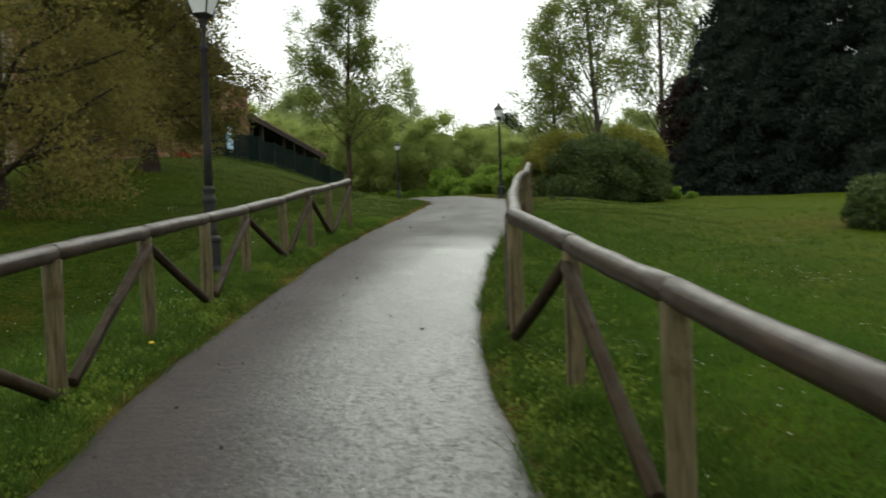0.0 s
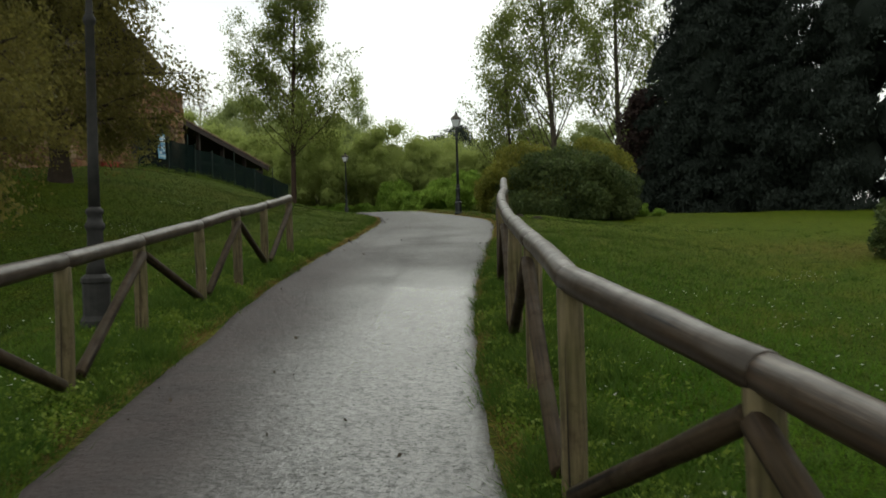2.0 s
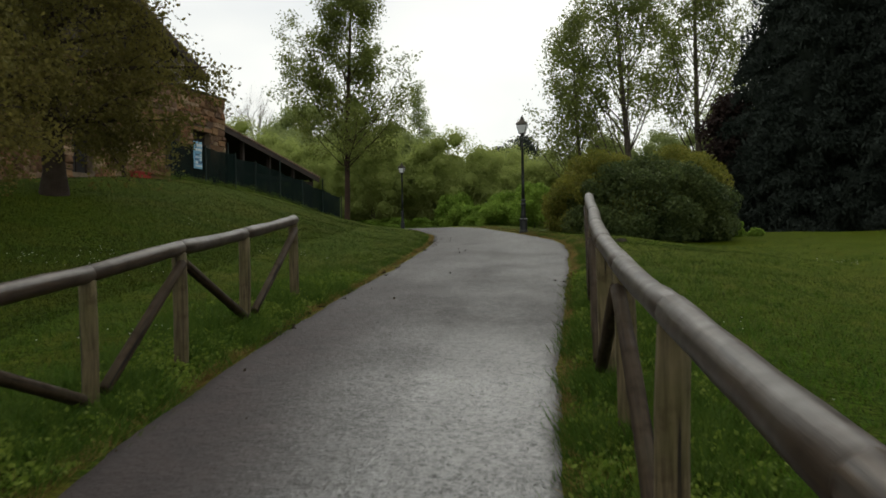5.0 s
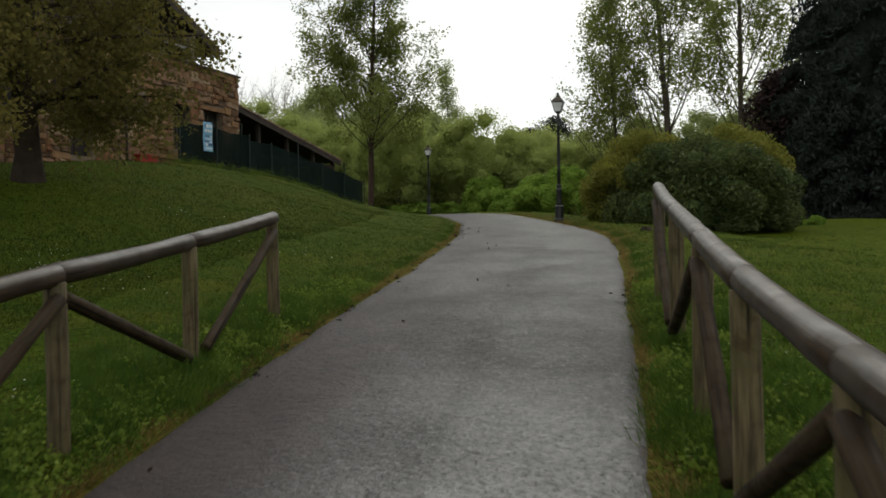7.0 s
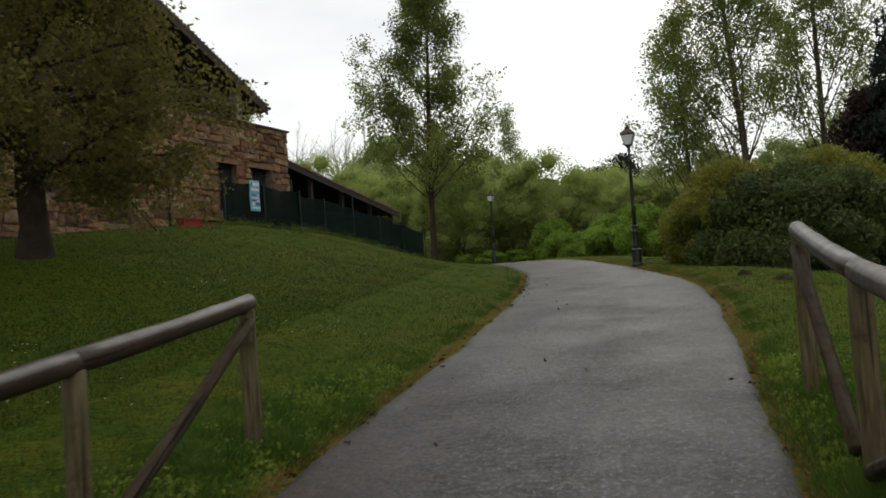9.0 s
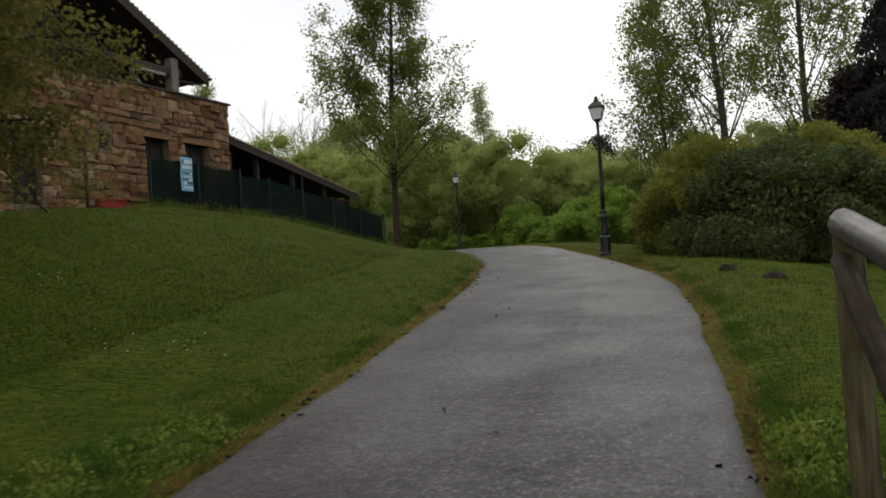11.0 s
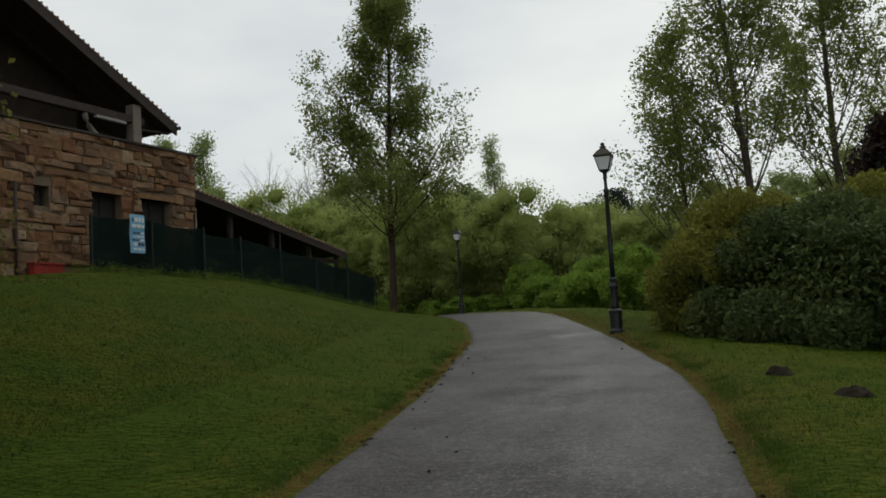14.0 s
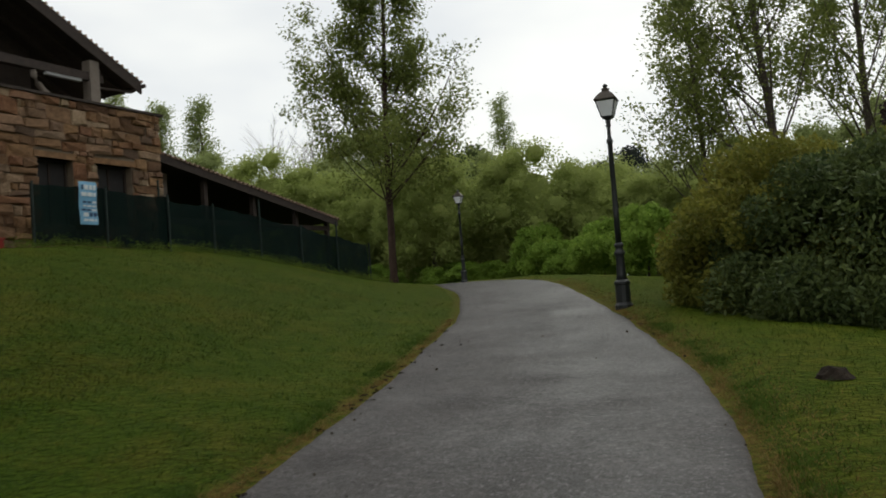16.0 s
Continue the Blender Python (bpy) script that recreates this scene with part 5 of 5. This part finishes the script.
# ---- molehills, litter and small things ----


def molehill(x, y, r, h, seed):
    nr = np.random.default_rng(seed)
    s = Shape()
    n = 14
    for q, z in ((1.0, -0.03), (0.8, 0.35), (0.5, 0.8), (0.2, 1.0)):
        for i in range(n):
            a = 2 * math.pi * i / n
            k = q * r * (1 + nr.uniform(-0.16, 0.16))
            s.v.append((k * math.cos(a), k * math.sin(a) * 0.8, z * h * (1 + nr.uniform(-0.2, 0.2))))
    for j in range(3):
        for i in range(n):
            t = (i + 1) % n
            s.f.append((j * n + i, j * n + t, (j + 1) * n + t, (j + 1) * n + i))
    s.f.append(tuple(range(3 * n, 4 * n)))
    solid("molehill", s.mesh("molehill", M_SOIL), "low mound of dark fresh soil on the lawn", "molehill", "molehills", m=Matrix.Translation((x, y, at_land(x, y))))


molehill(-0.71, 33.95, 0.17, 0.10, 1)
molehill(-0.10, 32.5, 0.20, 0.09, 2)


def litter():
    nr = np.random.default_rng(12)
    k = 90
    y = nr.uniform(6, 40, k)
    l, r = edge_left(y), edge_right(y)
    u = np.where(nr.random(k) < 0.45, nr.beta(1, 6, k), nr.random(k))
    x = l + (r - l) * u
    z = path_height(y) + 0.02 * (1 - (2 * u - 1) ** 2) + 0.014
    c = np.stack([x, y, z], 1)
    me = leaf_mesh("leaf_litter", c, 0.022, M_LITTER, nr, 1.5, 0, 0.6)
    solid("leaf_litter", me, "scattered dead leaves and twigs on the asphalt", "leaf litter", kind="stuff")
    # crumbs of soil and rotted leaves that lie along the lawn's edge
    k, per = 70, 14
    y = nr.uniform(19, 40, k)
    x = np.where(nr.random(k) < 0.75, edge_left(y) + np.abs(nr.normal(0, 0.10, k)), edge_right(y) - np.abs(nr.normal(0, 0.08, k)))
    big = nr.uniform(0.006, 0.018, k)
    x, y, s = np.repeat(x, per), np.repeat(y, per), np.repeat(big, per)
    o = nr.normal(size=(k * per, 3))
    x, y = x + o[:, 0] * s * 1.5, y + o[:, 1] * s
    c = np.stack([x, y, path_height(y) + 0.012 + np.abs(o[:, 2]) * s * 0.5], 1)
    solid("soil_crumbs", leaf_mesh("soil_crumbs", c, 0.015, M_SOIL, nr, 1.3, 0, 0.5), "dark crumbs of soil along the path edge", "soil", kind="stuff")


litter()

# ---- grass, as single blades ----


def blades(name, x, y, height, width, material, nr, label, lean=0.45):
    k = len(x)
    z = land(x, y) - 0.01
    a = nr.uniform(0, 2 * math.pi, k)
    h = height * nr.uniform(0.55, 1.25, k)
    w = width * nr.uniform(0.7, 1.3, k)
    t = nr.normal(size=(k, 2)) * lean * h[:, None]
    ca, sa = np.cos(a) * w / 2, np.sin(a) * w / 2
    v = np.stack([np.stack([x - ca, y - sa, z], 1), np.stack([x + ca, y + sa, z], 1), np.stack([x + t[:, 0], y + t[:, 1], z + h], 1)], 1).reshape(-1, 3)
    me = array_mesh(name, v, np.arange(3 * k).reshape(k, 3), material)
    return solid(name, me, label, "grass", kind="stuff")


def scatter_grass():
    nr = np.random.default_rng(2)
    # mown lawn near the path
    k = 320000
    y = 4 + np.abs(nr.normal(0, 18, k))
    side = nr.random(k) < 0.55
    d = 0.12 + np.abs(nr.normal(0, 3.4, k))
    x = np.where(side, edge_left(y) - d, edge_right(y) + d)
    blades("lawn_grass", x, y, 0.045, 0.007, M_GRASS, nr, "short green lawn grass")
    # long tufts along the fences and path edges
    k = 190000
    y = 12 + np.abs(nr.normal(0, 14, k))
    x = edge_left(y) - (2.5 + np.abs(nr.normal(0, 5.0, k)))
    ok = (x > -16.5) & (y < 46)
    x, y = x[ok], y[ok]
    blades("bank_grass", x, y, 0.05, 0.010, M_GRASS, nr, "short green grass of the bank")
    # lusher grass beside the lower stretch of the path
    k = 150000
    y = 4 + np.abs(nr.normal(0, 7.5, k))
    d = 0.1 + np.abs(nr.normal(0, 2.6, k))
    x = np.where(nr.random(k) < 0.28, edge_left(y) - d * 0.35, edge_right(y) + d)
    blades("lush_grass", x, y, 0.065, 0.008, M_GRASS_LUSH, nr, "lush bright green grass beside the fences", 0.6)
    # tufts that the mower left uneven
    k, per = 5200, 14
    ty = 5 + np.abs(nr.normal(0, 15, k))
    td = 0.3 + np.abs(nr.normal(0, 4.0, k))
    tx = np.where(nr.random(k) < 0.55, edge_left(ty) - td, edge_right(ty) + td)
    x = np.repeat(tx, per) + nr.normal(size=k * per) * 0.05
    y = np.repeat(ty, per) + nr.normal(size=k * per) * 0.05
    blades("lawn_tufts", x, y, 0.075, 0.009, M_GRASS_LONG, nr, "uneven tufts of brighter lawn grass", 0.7)
    k = 9500
    fy = np.where(nr.random(k) < 0.9, nr.uniform(4, 25, k), nr.uniform(25, 40, k))
    left = nr.random(k) < 0.5
    fd = np.where(fy < 24, nr.normal(0.40, 0.36, k), nr.normal(0.15, 0.06, k))
    cx = np.where(left, edge_left(fy) - np.abs(fd) - 0.02, edge_right(fy) + np.abs(fd) + 0.02)
    rough = np.sin(fy * 2.3 + 1) + np.sin(fy * 5.9 + cx * 7) + nr.normal(size=k) * 0.6 > -0.3
    fy, cx = fy[rough], cx[rough]
    k, per = len(fy), 40
    x = np.repeat(cx, per) + nr.normal(size=k * per) * 0.06
    y = np.repeat(fy, per) + nr.normal(size=k * per) * 0.06
    tall = np.repeat(np.where(fy < 24, 0.05 + 0.13 * nr.random(k) ** 1.7, 0.04), per)
    blades("long_grass", x, y, tall, 0.009, M_GRASS_LONG, nr, "longer rough grass along the fences", 0.6)
    # dry fringe against the asphalt
    k = 42000
    y = 4 + 38 * nr.random(k) ** 0.7
    d = np.abs(nr.normal(0, 0.06, k)) * np.where((y < 17) & (nr.random(k) < 0.5), 2.8, 1.0) - 0.015
    x = np.where(nr.random(k) < 0.5, edge_left(y) - d, edge_right(y) + d)
    k2 = 7000
    y2 = nr.uniform(30, 52, k2)
    x2 = edge_right(y2) + 0.03 + np.abs(nr.normal(0, 0.28, k2))
    x, y = np.concatenate([x, x2]), np.concatenate([y, y2])
    blades("dry_grass_fringe", x, y, np.where(y < 25, 0.065, 0.04), 0.008, M_GRASS_DRY, nr, "brown dry grass fringe along the asphalt", 0.9)


scatter_grass()


def verge_weeds():
    """Clover, plantain and the like in loose clumps along the fences and the netting."""
    nr = np.random.default_rng(17)
    k = 3000
    cy = 4.5 + 20 * nr.random(k) ** 1.6
    d = np.where(cy < 24, np.abs(nr.normal(0.30, 0.28, k)), np.abs(nr.normal(0.15, 0.12, k))) + 0.05
    cx = np.where(nr.random(k) < 0.5, edge_left(cy) - d, edge_right(cy) + d)
    bx = nr.uniform(-11, 6, 420)
    by = np.where(bx > 1, 1.32, 0.9) + nr.normal(size=420) * 0.12
    pts = np.array([tuple(HOUSE @ Vector((p, q, 0))) for p, q in zip(bx, by)])
    cx, cy = np.concatenate([cx, pts[:, 0]]), np.concatenate([cy, pts[:, 1]])
    tall = np.concatenate([0.03 + 0.09 * nr.random(k) ** 2, 0.12 + 0.25 * nr.random(420) ** 2])
    wide = np.concatenate([np.full(k, 0.075), np.full(420, 0.12)])
    per = 30
    x = np.repeat(cx, per) + nr.normal(size=len(cx) * per) * np.repeat(wide, per)
    y = np.repeat(cy, per) + nr.normal(size=len(cx) * per) * np.repeat(wide, per)
    z = land(x, y) + np.repeat(tall, per) * nr.random(len(x))
    ok = (x < edge_left(y) + 0.02) | (x > edge_right(y) - 0.02)
    c = np.stack([x, y, z], 1)[ok]
    me = leaf_mesh("verge_weeds", c, 0.021, M_WEED, nr, 1.5, 0, 0.5)
    solid("verge_weeds", me, "clover and broad-leaved weeds along the fences", "weeds", kind="stuff")


verge_weeds()


def daisies():
    nr = np.random.default_rng(8)
    k = 60
    cy = nr.uniform(4, 30, k)
    d = 0.4 + 5.5 * nr.random(k)
    cx = np.where(nr.random(k) < 0.35, edge_left(cy) - d, edge_right(cy) + d)
    cy[:22] = nr.uniform(6.5, 15, 22)
    cx[:22] = np.where(nr.random(22) < 0.6, edge_left(cy[:22]) - nr.uniform(0.3, 0.9, 22), edge_right(cy[:22]) + nr.uniform(0.3, 0.9, 22))
    x = np.repeat(cx, 14) + nr.normal(size=k * 14) * 0.35
    y = np.repeat(cy, 14) + nr.normal(size=k * 14) * 0.35
    ok = (x < edge_left(y) - 0.2) | (x > edge_right(y) + 0.2)
    x, y = x[ok], y[ok]
    z = land(x, y) + nr.uniform(0.03, 0.06, len(x))
    a = np.linspace(0, 2 * math.pi, 7)[:6]
    v = np.stack([np.stack([x + 0.0085 * math.cos(t), y + 0.0085 * math.sin(t), z + 0.004 * math.cos(3 * t)], 1) for t in a], 1).reshape(-1, 3)
    me = array_mesh("daisies", v, np.arange(len(v)).reshape(-1, 6), M_PETAL)
    solid("daisies", me, "tiny white daisies dotted over the lawn", "flowers", kind="stuff")


daisies()


def dandelion(x, y):
    z = at_land(x, y)
    ob = thing("dandelion", Matrix.Translation((x, y, z)), "yellow dandelion in the rough verge grass", "flower", "dandelions")
    part("stem", Shape().tube([(0, 0, 0), (0.004, 0.003, 0.09)], [0.003, 0.0025], 5).mesh("stem", M_GRASS), ob)
    part("head", Shape().lathe([(0.004, 0.088), (0.02, 0.098), (0.022, 0.104), (0.012, 0.112)], 10).mesh("head", M_YELLOW), ob)


for x, y in ((-2.25, 9.6), (-2.35, 10.9)):
    dandelion(x, y)

# ---- stones of the house wall ----


def lay_stones():
    blanks = [stone_blank(200 + i).mesh("stone", M_STONE) for i in range(12)]
    rng = random.Random(9)
    lay = sorted(stone_layout(), key=lambda q: q[0])
    v, f = [], []
    for i, (x, z, w, h) in enumerate(lay):
        d = rng.uniform(0.055, 0.11)
        m = Matrix.Translation((x + w / 2, -0.052, z + h / 2)) @ Matrix.Rotation(rng.gauss(0, 0.035), 4, "Y") @ Matrix.Diagonal((w - 0.012, d, h - 0.012, 1))
        if rng.random() < 0.5:
            m = m @ Matrix.Diagonal((-1, 1, -1, 1))
        me = rng.choice(blanks)
        if i < 300:
            part("stone", me, front_wall, "", m)
        else:
            k = len(v)
            v += [tuple(m @ q.co) for q in me.vertices]
            f += [tuple(k + j for j in p.vertices) for p in me.polygons]
    me = bpy.data.meshes.new("stonework")
    me.from_pydata(v, [], f)
    me.materials.append(M_STONE)
    ob = part("stonework", me, front_wall)
    tagged(ob, kind="stuff")


lay_stones()
